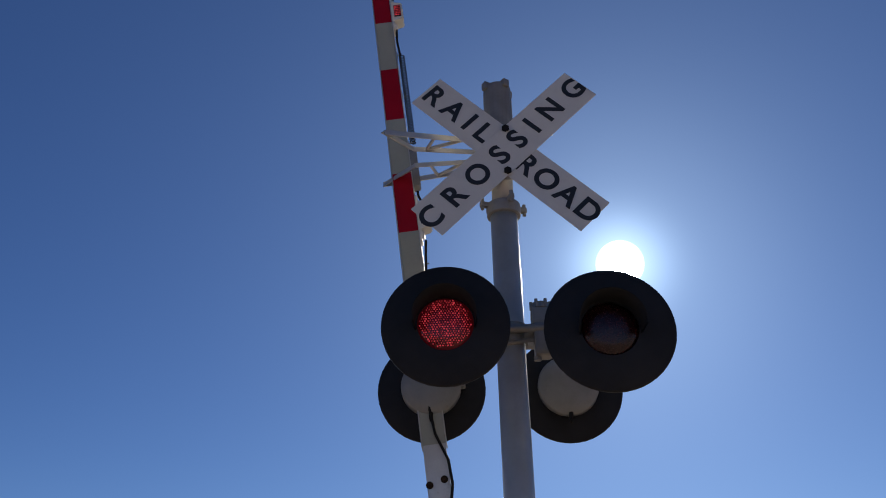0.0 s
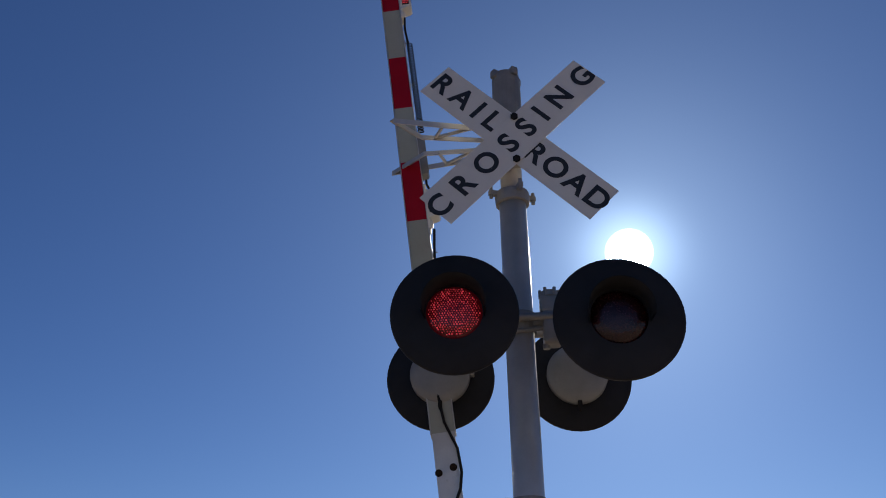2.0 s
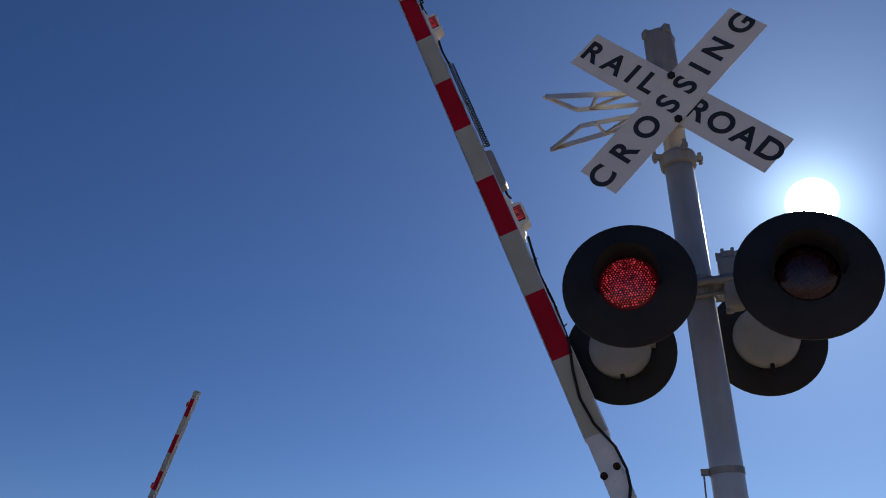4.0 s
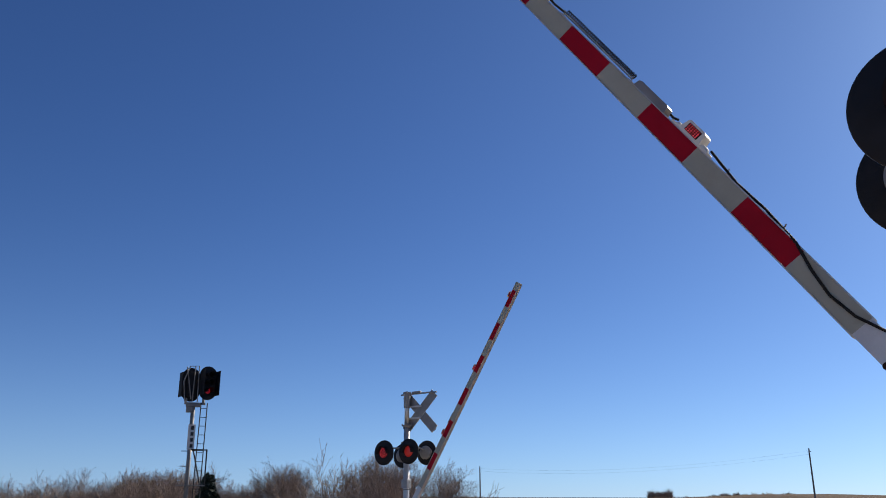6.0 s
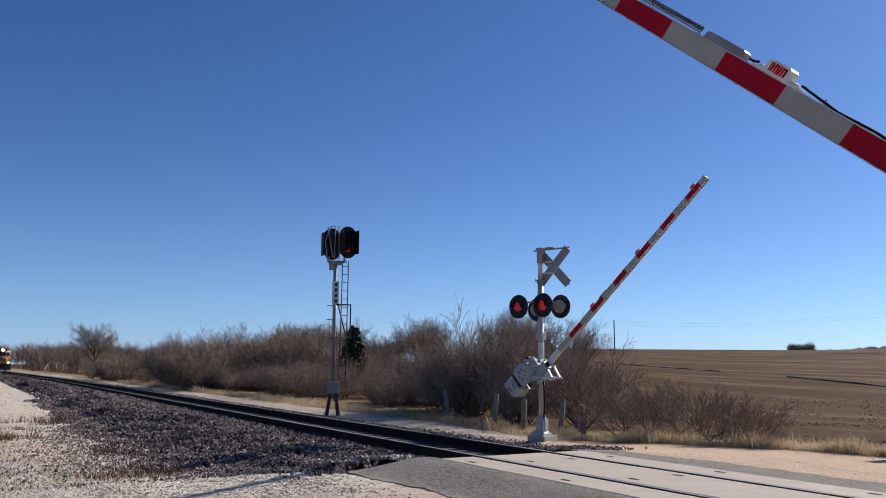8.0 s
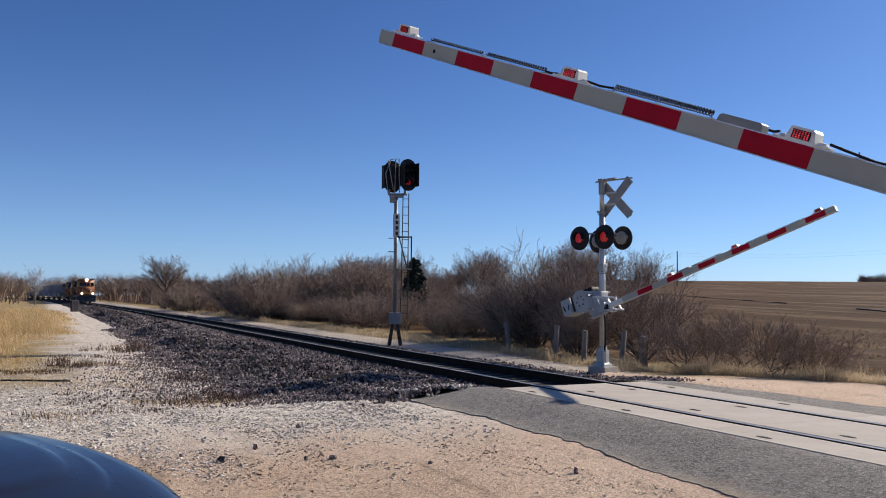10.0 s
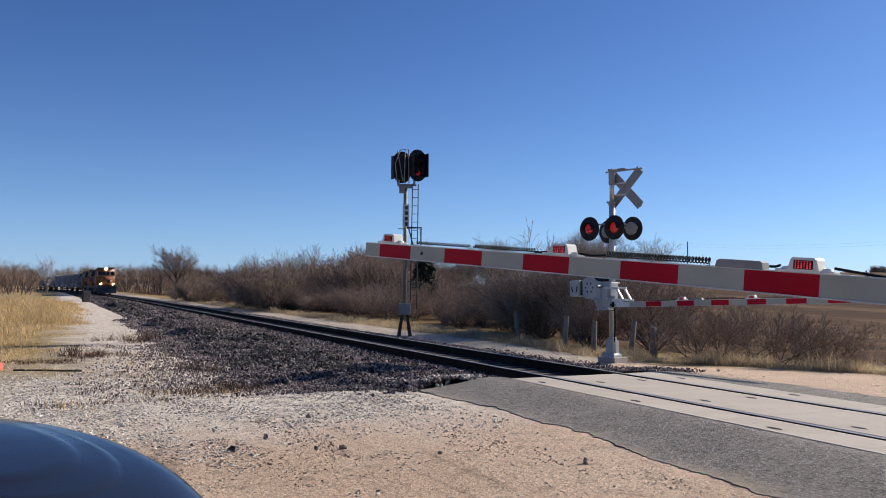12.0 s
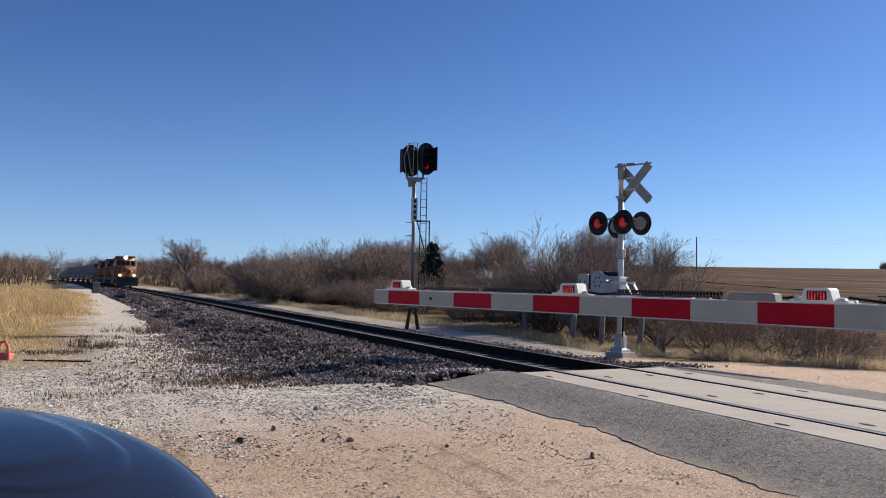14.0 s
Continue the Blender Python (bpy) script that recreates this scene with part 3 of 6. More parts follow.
# ---- road over the line ----
def asphalt_material():
    m, n, l, b = base("old asphalt")
    pos = n.new("ShaderNodeNewGeometry").outputs["Position"]
    big, fine = noise_tex(n, l, pos, 0.9), noise_tex(n, l, pos, 34, 6, 0.85)
    col = mix(n, l, ramp(n, l, big, 0.3, 0.7), (0.16, 0.137, 0.115), (0.26, 0.226, 0.19))
    col = mix(n, l, ramp(n, l, fine, 0.47, 0.58), col, (0.46, 0.41, 0.36))
    col = mix(n, l, math_node(n, l, "MULTIPLY", ramp(n, l, noise_tex(n, l, pos, 28, 6, 0.85), 0.5, 0.58), 0.8), col, (0.04, 0.037, 0.035))
    col = mix(n, l, math_node(n, l, "MULTIPLY", ramp(n, l, noise_tex(n, l, pos, 2.0, 8, 0.7), 0.58, 0.72), 0.5), col, (0.06, 0.056, 0.053))
    col = mix(n, l, math_node(n, l, "MULTIPLY", ramp(n, l, noise_tex(n, l, pos, 7.0, 8, 0.8), 0.46, 0.6), 0.55), col, (0.33, 0.285, 0.235))
    col = mix(n, l, math_node(n, l, "MULTIPLY", ramp(n, l, noise_tex(n, l, pos, 9.5, 8, 0.85), 0.53, 0.62), 0.6), col, (0.07, 0.063, 0.058))
    sep = n.new("ShaderNodeSeparateXYZ")
    l.new(pos, sep.inputs[0])
    wob = math_node(n, l, "MULTIPLY", math_node(n, l, "SUBTRACT", noise_tex(n, l, pos, 1.3, 8, 0.7), 0.5), 2.4)
    edge = ramp(n, l, math_node(n, l, "ADD", sep.outputs["Y"], wob), 5.75, 5.15)
    side = ramp(n, l, math_node(n, l, "ADD", sep.outputs["X"], wob), -12.9, -14.2)
    dust = math_node(n, l, "MULTIPLY", math_node(n, l, "MAXIMUM", edge, side), 0.85)
    col = mix(n, l, dust, col, (0.4, 0.31, 0.22))
    l.new(col, b.inputs["Base Color"])
    b.inputs["Roughness"].default_value = 0.9
    b.inputs["Specular IOR Level"].default_value = 0.2
    bp = n.new("ShaderNodeBump")
    bp.inputs["Strength"].default_value, bp.inputs["Distance"].default_value = 1.0, 0.02
    l.new(fine, bp.inputs["Height"])
    l.new(bp.outputs[0], b.inputs["Normal"])
    return m


ASPHALT = asphalt_material()


def apron(name, xs, inner, outer, z_in, z_out, seed, label):
    """Asphalt slab with a broken outer edge and a real thickness."""
    bm = bmesh.new()
    rows = []
    for x in xs:
        jag = 0.2 * noise.noise((x * 1.1, seed, 0)) + 0.1 * noise.noise((x * 4, seed, 2)) + 0.06 * noise.noise((x * 13, seed, 4))
        yo = outer(x) + jag
        row = []
        for k in range(9):
            f = k / 8
            y = inner + (yo - inner) * f
            z = z_in + (z_out - z_in) * sstep(0, 1, f) + 0.006 * noise.noise((x * 2, y * 2, seed))
            z -= 0.13 * sstep(-12.6, -14.2, x)
            row.append(bm.verts.new((x, y, z)))
        row.append(bm.verts.new((x, yo + (0.02 if yo > inner else -0.02), z_out - 0.1)))
        rows.append(row)
    for a, b in zip(rows, rows[1:]):
        for k in range(9):
            bm.faces.new((a[k], a[k + 1], b[k + 1], b[k]))
    bmesh.ops.recalc_face_normals(bm, faces=bm.faces[:])
    for f in bm.faces:
        if f.normal.z < -0.2:
            bmesh.ops.reverse_faces(bm, faces=bm.faces[:])
            break
    ob = link(name, bm, ASPHALT)
    tagged(ob, label, "road", kind="structure")


def near_edge(x):
    return 5.45 + 0.2 * math.exp(-((x + 9.5) / 1.9) ** 2) + 0.7 * sstep(-12.6, -14.6, x) - 0.25 * sstep(-6, -3, x)


apron("road_near", [-14.6 + 0.06 * i for i in range(400)], 7.04, near_edge, 0.16, 0.009, 1.3, "worn grey asphalt approach with a crumbling edge")
apron("road_far", [-14.9 + 0.2 * i for i in range(125)], 10.02, lambda x: 10.72 + 0.4 * sstep(-15, -9, x), 0.16, 0.118, 8.1, "worn grey asphalt strip beyond the track")
crossing = thing("level_crossing", Matrix(), "pale concrete crossing panels set round the two rails", "level crossing", kind="structure")
meshes = {}
for i in range(9):
    for y0, y1 in ((7.05, 7.69), (7.88, 9.185), (9.375, 10.01)):
        if (y0, y1) not in meshes:
            ob = link("panel", box(bmesh.new(), (0, (y0 + y1) / 2, 0.075), (2.425, y1 - y0, 0.18), bevel=0.012), CONCRETE)
            meshes[y0, y1] = ob.data
        else:
            ob = new("panel", meshes[y0, y1])
        ob.parent = crossing
        ob.location = (-11.35 + 2.44 * i, 0, 0.003 * ((i * 7) % 3 - 1))
for i in range(9):
    for y in (7.22, 8.12, 8.95, 9.78):
        for dx in (-0.5 + 0.35 * (y > 8),):
            key = "slot"
            if key not in meshes:
                bm = bmesh.new()
                lathe(bm, [(0.001, 0.004), (0.05, 0.004), (0.06, 0.0)], Matrix.Diagonal((1.9, 0.65, 1, 1)), 14)
                ob = link("lifting_slot", bm, RUBBER)
                meshes[key] = ob.data
            else:
                ob = new("lifting_slot", meshes[key])
            ob.parent = crossing
            ob.location = (-11.35 + 2.44 * i + dx, y, 0.166 + 0.003 * ((i * 7) % 3 - 1))
for y in (NEAR_RAIL, FAR_RAIL):
    for s in (-1, 1):
        bm = box(bmesh.new(), (-1.6, y + s * 0.066, 0.05), (21.9, 0.05, 0.14))
        part("flangeway_rubber", bm, RUBBER, crossing, "black rubber flangeway filler")


# ---- crossing signals ----
def letters(text, size, m, material, parent, spacing=1.0):
    cu = bpy.data.curves.new("lettering", "FONT")
    cu.body, cu.size, cu.align_x, cu.align_y, cu.extrude, cu.space_character = text, size, "CENTER", "CENTER", 0.0015, spacing
    cu.offset = 0.0045
    tmp = new("lettering", cu)
    bpy.context.view_layer.update()
    me = bpy.data.meshes.new_from_object(tmp.evaluated_get(bpy.context.evaluated_depsgraph_get()))
    bpy.data.objects.remove(tmp)
    me.materials.clear()
    me.materials.append(material)
    ob = new("lettering", me)
    ob.parent, ob.matrix_basis = parent, m
    return ob


def flasher(parent, x, y, z, turn, lens, lit_dots):
    """One flashing lamp: disc, hood, lens and rear housing. Local -y is the way it shines."""
    m = pose(x, y, z, 0, 0, turn)
    out = m @ pose(0, 0, 0, 90, 0, 0)
    bm = lathe(bmesh.new(), [(0.125, -0.012), (0.278, -0.014), (0.286, -0.008), (0.286, 0.004), (0.279, 0.01), (0.125, 0.012)], out, 48)
    disc = part("background_disc", bm, BLACK, parent, "round black target disc", True)
    bm = lathe(bmesh.new(), [(0.136, 0.01), (0.143, 0.13), (0.139, 0.13), (0.132, 0.01)], out @ Matrix.Rotation(radians(0), 4, "Z"), 30, (-12, 192))
    part("hood", bm, HOODBLACK, disc, "black visor over the lens", True)
    bm = lathe(bmesh.new(), [(0.0, 0.03), (0.07, 0.026), (0.1, 0.018), (0.124, 0.0), (0.13, -0.006)], out, 32)
    ln = part("lens", bm, ROUNDEL if lit_dots else lens, disc, "red roundel of the lamp", True)
    if lit_dots:
        bm = bmesh.new()
        rnd = random.Random(17)
        step = 0.0118
        for row in range(-10, 11):
            for col in range(-10, 11):
                px = (col + 0.5 * (row % 2)) * step + rnd.gauss(0, 0.0009)
                py = row * step * 0.9 + rnd.gauss(0, 0.0009)
                r = math.hypot(px, py)
                if r < 0.114:
                    bmesh.ops.create_icosphere(bm, subdivisions=1, radius=rnd.uniform(0.0028, 0.0046), matrix=out @ Matrix.Translation((px, py, 0.031 - 0.9 * r * r)))
        part("diode_array", bm, LED, disc, "ring pattern of red diodes")
    bm = lathe(bmesh.new(), [(0.15, -0.012), (0.152, -0.03), (0.158, -0.036), (0.158, -0.07), (0.15, -0.084), (0.11, -0.098), (0.05, -0.104), (0.0, -0.105)], out, 36)
    box(bm, tuple(m @ Vector((-0.165, 0.05, 0.02))), (0.03, 0.05, 0.06), (0, 0, turn), 0.006)
    part("housing", bm, HOUSING, disc, "light grey shallow rear housing", True)
    bm = box(bmesh.new(), tuple(m @ Vector((0, 0.07, -0.155))), (0.022, 0.03, 0.06), (0, 0, turn), 0.005)
    cyl(bm, m @ Vector((0, 0.05, -0.19)), m @ Vector((0, 0.085, -0.19)), 0.008, seg=8)
    part("latch", bm, RUBBER, disc, "small dark latch under the housing")
    return disc


def wind_fork(parent, z):
    """Flat forked guard at one height: two light trusses that flare open to hold the raised arm."""
    fork = None
    rows = (((-0.05, 0.045), (-0.627, -0.082), 0.034), ((-0.05, 0.15), (-0.484, 0.082), 0.03), ((-0.484, 0.082), (-0.627, -0.082), 0.028), ((-0.36, -0.018), (-0.41, 0.09), 0.016), ((-0.2, 0.015), (-0.41, 0.09), 0.016),
            ((-0.05, 0.225), (-0.487, 0.245), 0.03), ((-0.05, 0.29), (-0.69, 0.436), 0.034), ((-0.487, 0.245), (-0.69, 0.436), 0.028), ((-0.4, 0.24), (-0.36, 0.36), 0.016), ((-0.2, 0.235), (-0.36, 0.36), 0.016),
            ((-0.05, 0.03), (-0.05, 0.31), 0.05))
    for (x0, y0), (x1, y1), w in rows:
        a, b = Vector((x0, y0, z)), Vector((x1, y1, z))
        bm = box(bmesh.new(), tuple((a + b) / 2), ((b - a).length + 0.01, 0.006 if w > 0.02 else 0.014, w), (0, 0, math.degrees(math.atan2(y1 - y0, x1 - x0))), 0.0015)
        if w > 0.02:
            d = (b - a).normalized().cross(Vector((0, 0, 1))) * 0.014
            box(bm, tuple((a + b) / 2 + d + Vector((0, 0, w / 2 - 0.003))), ((b - a).length + 0.01, 0.03, 0.006), (0, 0, math.degrees(math.atan2(y1 - y0, x1 - x0))), 0.0015)
        if fork is None:
            fork = part("wind_fork", bm, ALU, parent, "flat aluminium fork that steadies the raised arm")
        else:
            part("fork_bar", bm, ALU, fork)
    return fork


def crossing_signal(m, top, cross_z, lamp_z, mech_z, cross_x, cross_y, foot, lens, label):
    th = thing("crossing_signal", m, label, "crossing signal", "crossing signals")
    bm = cyl(bmesh.new(), (0, 0, foot + 0.1), (0, 0, cross_z - 0.29), 0.0705, seg=28)
    mast = part("mast", bm, ALU, th, "round aluminium mast tube", True)
    bm = cyl(bmesh.new(), (0, 0, cross_z - 0.32), (0, 0, top - 0.06), 0.058, seg=24)
    part("upper_tube", bm, ALU, mast, smooth=True)
    bm = lathe(bmesh.new(), [(0.0, 0.07), (0.05, 0.065), (0.075, 0.05), (0.08, 0.02), (0.08, -0.3), (0.07, -0.32)], pose(0, 0, top - 0.06), 20)
    for a in range(4):
        box(bm, (0.075 * math.cos(a * 1.57 + 0.6), 0.075 * math.sin(a * 1.57 + 0.6), top - 0.02), (0.04, 0.04, 0.05), (0, 0, a * 90 + 34), 0.008)
    part("mast_cap", bm, GALV, mast, "cast metal cap on the mast")
    bm = lathe(bmesh.new(), [(0.072, -0.05), (0.088, -0.045), (0.092, 0.0), (0.088, 0.02), (0.06, 0.025)], pose(0, 0, cross_z - 0.31), 24)
    for a in (20, 110, 200, 290):
        c = pose(0, 0, cross_z - 0.3, 0, 0, a)
        box(bm, tuple(c @ Vector((0.105, 0, 0))), (0.05, 0.025, 0.03), (0, 0, a), 0.004)
        cyl(bm, c @ Vector((0.118, 0, -0.03)), c @ Vector((0.118, 0, 0.035)), 0.011, seg=6)
    part("collar", bm, GALV, mast, "bolted clamp collar")
    for z in (2.45, 2.28):
        bm = lathe(bmesh.new(), [(0.0715, -0.014), (0.074, -0.014), (0.074, 0.014), (0.0715, 0.014)], pose(0, 0, z), 28)
        box(bm, (-0.09, -0.02, z), (0.035, 0.02, 0.03), (0, 0, 0), 0.004)
        part("band_clamp", bm, GALV, mast, "perforated steel band clamp")
    bm = tube(bmesh.new(), [(-0.095, -0.02, 2.46), (-0.1, -0.02, 2.36), (-0.095, -0.02, 2.2)], 0.004, 6)
    part("bond_wire", bm, GALV, mast)
    # cross of two boards
    for k, (text, ang, back) in enumerate((("RAIL   ROAD", 45, 0.012), ("CROSSING", -45, 0.0))):
        bm = box(bmesh.new(), (0, 0, 0), (1.22, 0.004, 0.229), bevel=0.0015)
        brd = part("cross_board", bm, SIGNWHITE, th, "white board of the cross with black letters")
        brd.matrix_basis = pose(cross_x, cross_y + back * 0.6, cross_z, 0, ang, 0)
        part("back", box(bmesh.new(), (0, 0.0042, 0), (1.2, 0.003, 0.215), bevel=0.0008), GALV, brd, "bare metal back of the board")
        if text == "CROSSING":
            letters(text, 0.17, pose(-0.01, -0.0025, 0, 90, 0, 0), LETTER, brd, 1.72)
        else:
            letters("RAIL", 0.17, pose(-0.365, -0.0025, 0, 90, 0, 0), LETTER, brd, 1.5)
            letters("ROAD", 0.17, pose(0.355, -0.0025, 0, 90, 0, 0), LETTER, brd, 1.2)
    for dz in (0.137, -0.137):
        bm = cyl(bmesh.new(), (cross_x, cross_y - 0.014, cross_z + dz), (cross_x, -0.05, cross_z + dz), 0.014, seg=8)
        cyl(bm, (cross_x, cross_y - 0.016, cross_z + dz), (cross_x, cross_y - 0.006, cross_z + dz), 0.022, seg=6)
        part("bolt", bm, RUBBER, th, "dark hex bolt through the boards")
        bm = box(bmesh.new(), (cross_x / 2, cross_y * 0.6, cross_z + dz), (abs(cross_x) + 0.12, 0.03, 0.04), bevel=0.004)
        part("strap", bm, ALU, th)
    if cross_x < 0:
        bm = box(bmesh.new(), (-0.3, -0.06, top - 0.05), (1.06, 0.03, 0.035), bevel=0.004)
        part("top_bar", bm, GALV, th, "flat bar that carries the cross")
        bm = box(bmesh.new(), (-0.24, -0.06, top - 0.02), (0.26, 0.06, 0.05), bevel=0.006)
        part("bar_clamp", bm, GALV, th)
    else:
        wind_fork(th, cross_z + 0.161)
    # lamps on their arms
    bm = tube(bmesh.new(), [(-0.36, -0.2, lamp_z + 0.06), (-0.3, -0.1, lamp_z + 0.12), (0.3, -0.1, lamp_z + 0.12), (0.36, -0.2, lamp_z + 0.06)], 0.021, 10)
    part("lamp_arm", bm, GALV, th, smooth=True)
    bm = tube(bmesh.new(), [(-0.36, 0.25, lamp_z + 0.06), (-0.3, 0.12, lamp_z + 0.12), (0.3, 0.12, lamp_z + 0.12), (0.36, 0.25, lamp_z + 0.06)], 0.021, 10)
    part("lamp_arm", bm, GALV, th, smooth=True)
    bm = lathe(bmesh.new(), [(0.072, -0.05), (0.084, -0.048), (0.084, 0.048), (0.072, 0.05)], pose(0, 0, lamp_z + 0.12), 24)
    box(bm, (0.15, -0.06, lamp_z + 0.19), (0.1, 0.09, 0.09), (0, 0, 0), 0.016)
    cyl(bm, (0.15, -0.06, lamp_z + 0.23), (0.15, -0.06, lamp_z + 0.262), 0.05, 0.042, 12)
    for k in range(6):
        cyl(bm, (0.15 + 0.045 * math.cos(k * 1.047), -0.06 + 0.045 * math.sin(k * 1.047), lamp_z + 0.23), (0.15 + 0.045 * math.cos(k * 1.047), -0.06 + 0.045 * math.sin(k * 1.047), lamp_z + 0.272), 0.009, seg=6)
    box(bm, (0.15, -0.06, lamp_z + 0.07), (0.085, 0.1, 0.17), (0, 0, 0), 0.02)
    cyl(bm, (0.12, -0.06, lamp_z - 0.03), (0.12, -0.06, lamp_z - 0.01), 0.018, seg=8)
    cyl(bm, (0.06, -0.03, lamp_z + 0.1), (0.3, -0.09, lamp_z + 0.14), 0.026, seg=10)
    cyl(bm, (-0.3, -0.1, lamp_z + 0.02), (0.14, -0.06, lamp_z + 0.08), 0.012, seg=8)
    part("junction_box", bm, GALV, th, "cast wiring junction box on the mast")
    flasher(th, -0.30, -0.4, lamp_z + 0.02, 0, lens[0], lens[0] is LIT)
    flasher(th, 0.415, -0.4, lamp_z - 0.026, 0, lens[1], False)
    back = (-0.412, 0.302, 0.018) if cross_x > 0 else (-0.405, 0.325, 0.0)
    flasher(th, back[0], 0.45, lamp_z + back[2], 180, lens[2], False)
    flasher(th, back[1], 0.45, lamp_z, 180, lens[3], lens[3] is LIT)
    # gate mechanism
    bm = box(bmesh.new(), (0.06, 0.17, mech_z - 0.14), (0.5, 0.28, 0.5), bevel=0.03)
    box(bm, (0.06, 0.02, mech_z - 0.14), (0.42, 0.03, 0.42), (0, 0, 0), 0.008)
    mech = part("gate_mechanism", bm, GREYPAINT, th, "grey painted gate motor case")
    for a in range(4):
        bm = cyl(bmesh.new(), (0.06 + 0.18 * (-1) ** a, -0.005, mech_z - 0.14 + (0.17 if a < 2 else -0.17)), (0.06 + 0.18 * (-1) ** a, 0.012, mech_z - 0.14 + (0.17 if a < 2 else -0.17)), 0.016, seg=6)
        part("hex_bolt", bm, GALV, mech)
    bm = lathe(bmesh.new(), [(0.09, 0), (0.09, 0.02), (0.0, 0.02)], pose(0.02, 0.006, mech_z - 0.1, 90, 0, 0), 18)
    part("shaft_cover", bm, GALV, mech)
    bm = box(bmesh.new(), (0, 0, mech_z + 0.08), (0.26, 0.26, 0.05), bevel=0.01)
    part("mast_clamp", bm, GALV, mech)
    part("mast_clamp", box(bmesh.new(), (0, 0, mech_z - 0.36), (0.26, 0.26, 0.05), bevel=0.01), GALV, mech)
    bm = cyl(bmesh.new(), (0.02, 0.3, mech_z), (0.02, 0.56, mech_z), 0.035, seg=14)
    part("main_shaft", bm, GALV, mech)
    if cross_x < 0:
        part("terminal_box", box(bmesh.new(), (0, 0, 2.41), (0.17, 0.17, 0.2), bevel=0.012), GREYPAINT, th, "small box strapped to the mast")
    for y in (0.12, 0.42):
        for x0, z0, x1, z1 in ((-0.04, -0.03, -0.5, -0.04), (-0.04, -0.31, -0.7, -0.31), (-0.44, -0.04, -0.62, -0.31)):
            a, b = Vector((x0, y, mech_z + z0)), Vector((x1, y, mech_z + z1))
            bm = box(bmesh.new(), tuple((a + b) / 2), ((b - a).length, 0.045, 0.045), (0, math.degrees(math.atan2(-(z1 - z0), x1 - x0)), 0), 0.008)
            part("guard_bar", bm, BARESTEEL, mech, "pale square bar of the guard frame")
    part("cradle_plate", box(bmesh.new(), (-0.2, 0.3, mech_z - 0.36), (0.7, 0.26, 0.03), bevel=0.006), GREYPAINT, mech, "flat shelf of the gate mechanism")
    part("conduit", tube(bmesh.new(), [(-0.12, 0.1, mech_z - 0.36), (-0.14, 0.09, mech_z - 0.6), (-0.13, 0.07, mech_z - 0.95), (-0.1, 0.06, foot + 0.35)], 0.022, 8), RUBBER, mech, "black cable conduit down the mast")
    # base casting on a concrete footing
    bm = lathe(bmesh.new(), [(0.085, 0.46), (0.1, 0.45), (0.1, 0.39), (0.148, 0.38), (0.152, 0.36), (0.152, 0.1), (0.165, 0.09), (0.22, 0.05), (0.23, 0.0)], pose(0, 0, foot, 0, 0, 45), 4)
    for a in range(4):
        c = pose(0, 0, foot, 0, 0, a * 90 + 45)
        cyl(bm, c @ Vector((0.2, 0, 0.0)), c @ Vector((0.2, 0, 0.12)), 0.016, seg=6)
        box(bm, tuple(pose(0, 0, foot, 0, 0, a * 90) @ Vector((0.11, 0, 0.22))), (0.03, 0.09, 0.24), (0, 0, a * 90))
    part("base_casting", bm, GREYPAINT, th, "cast mast base bolted to concrete")
    bm = box(bmesh.new(), (0, 0, foot - 0.15), (0.5, 0.5, 0.3), bevel=0.02)
    part("footing", bm, FOOTING, th, "square concrete footing")
    return th


# stripes of the arm: distance from the pivot at which each band ends
BANDS = [(0.95, BARESTEEL), (1.39, ARMWHITE), (1.795, ARMRED), (2.2, ARMWHITE), (2.607, ARMRED), (3.013, ARMWHITE), (3.419, ARMRED),
         (3.825, ARMWHITE), (4.231, ARMRED), (4.637, ARMWHITE), (5.043, ARMRED), (5.449, ARMWHITE), (5.855, ARMRED), (6.05, ARMWHITE)]
DROP = -0.437


def arm_lamp(parent, s, lens):
    bm = bmesh.new()
    z = DROP + 0.062
    prism(bm, [(s - 0.085, z), (s + 0.085, z), (s + 0.068, z + 0.066), (s + 0.056, z + 0.076), (s - 0.056, z + 0.076), (s - 0.068, z + 0.066)], 0.09, pose(0, -0.045, 0))
    for k in (-1, 1):
        lathe(bm, [(0.0, 0.03), (0.022, 0.026), (0.032, 0.012), (0.035, 0.0)], pose(s + k * 0.105, 0, z), 12)
        box(bm, (s + k * 0.09, 0, z + 0.007), (0.12, 0.08, 0.014), (0, 0, 0), 0.004)
    lamp = part("arm_lamp", bm, PLASTIC, parent, "cream plastic warning lamp on the arm")
    for side in (-1, 1):
        bm = box(bmesh.new(), (s, side * 0.046, z + 0.039), (0.1, 0.006, 0.046), bevel=0.002)
        part("lamp_grille", bm, RUBBER, lamp, "dark lamp window")
        bm = bmesh.new()
        for i in range(6):
            for j in range(4):
                bmesh.ops.create_icosphere(bm, subdivisions=1, radius=0.005, matrix=Matrix.Translation((s - 0.038 + 0.0152 * i, side * 0.0495, z + 0.023 + 0.0108 * j)))
        part("diode_array", bm, lens, lamp, "red diodes behind the window")


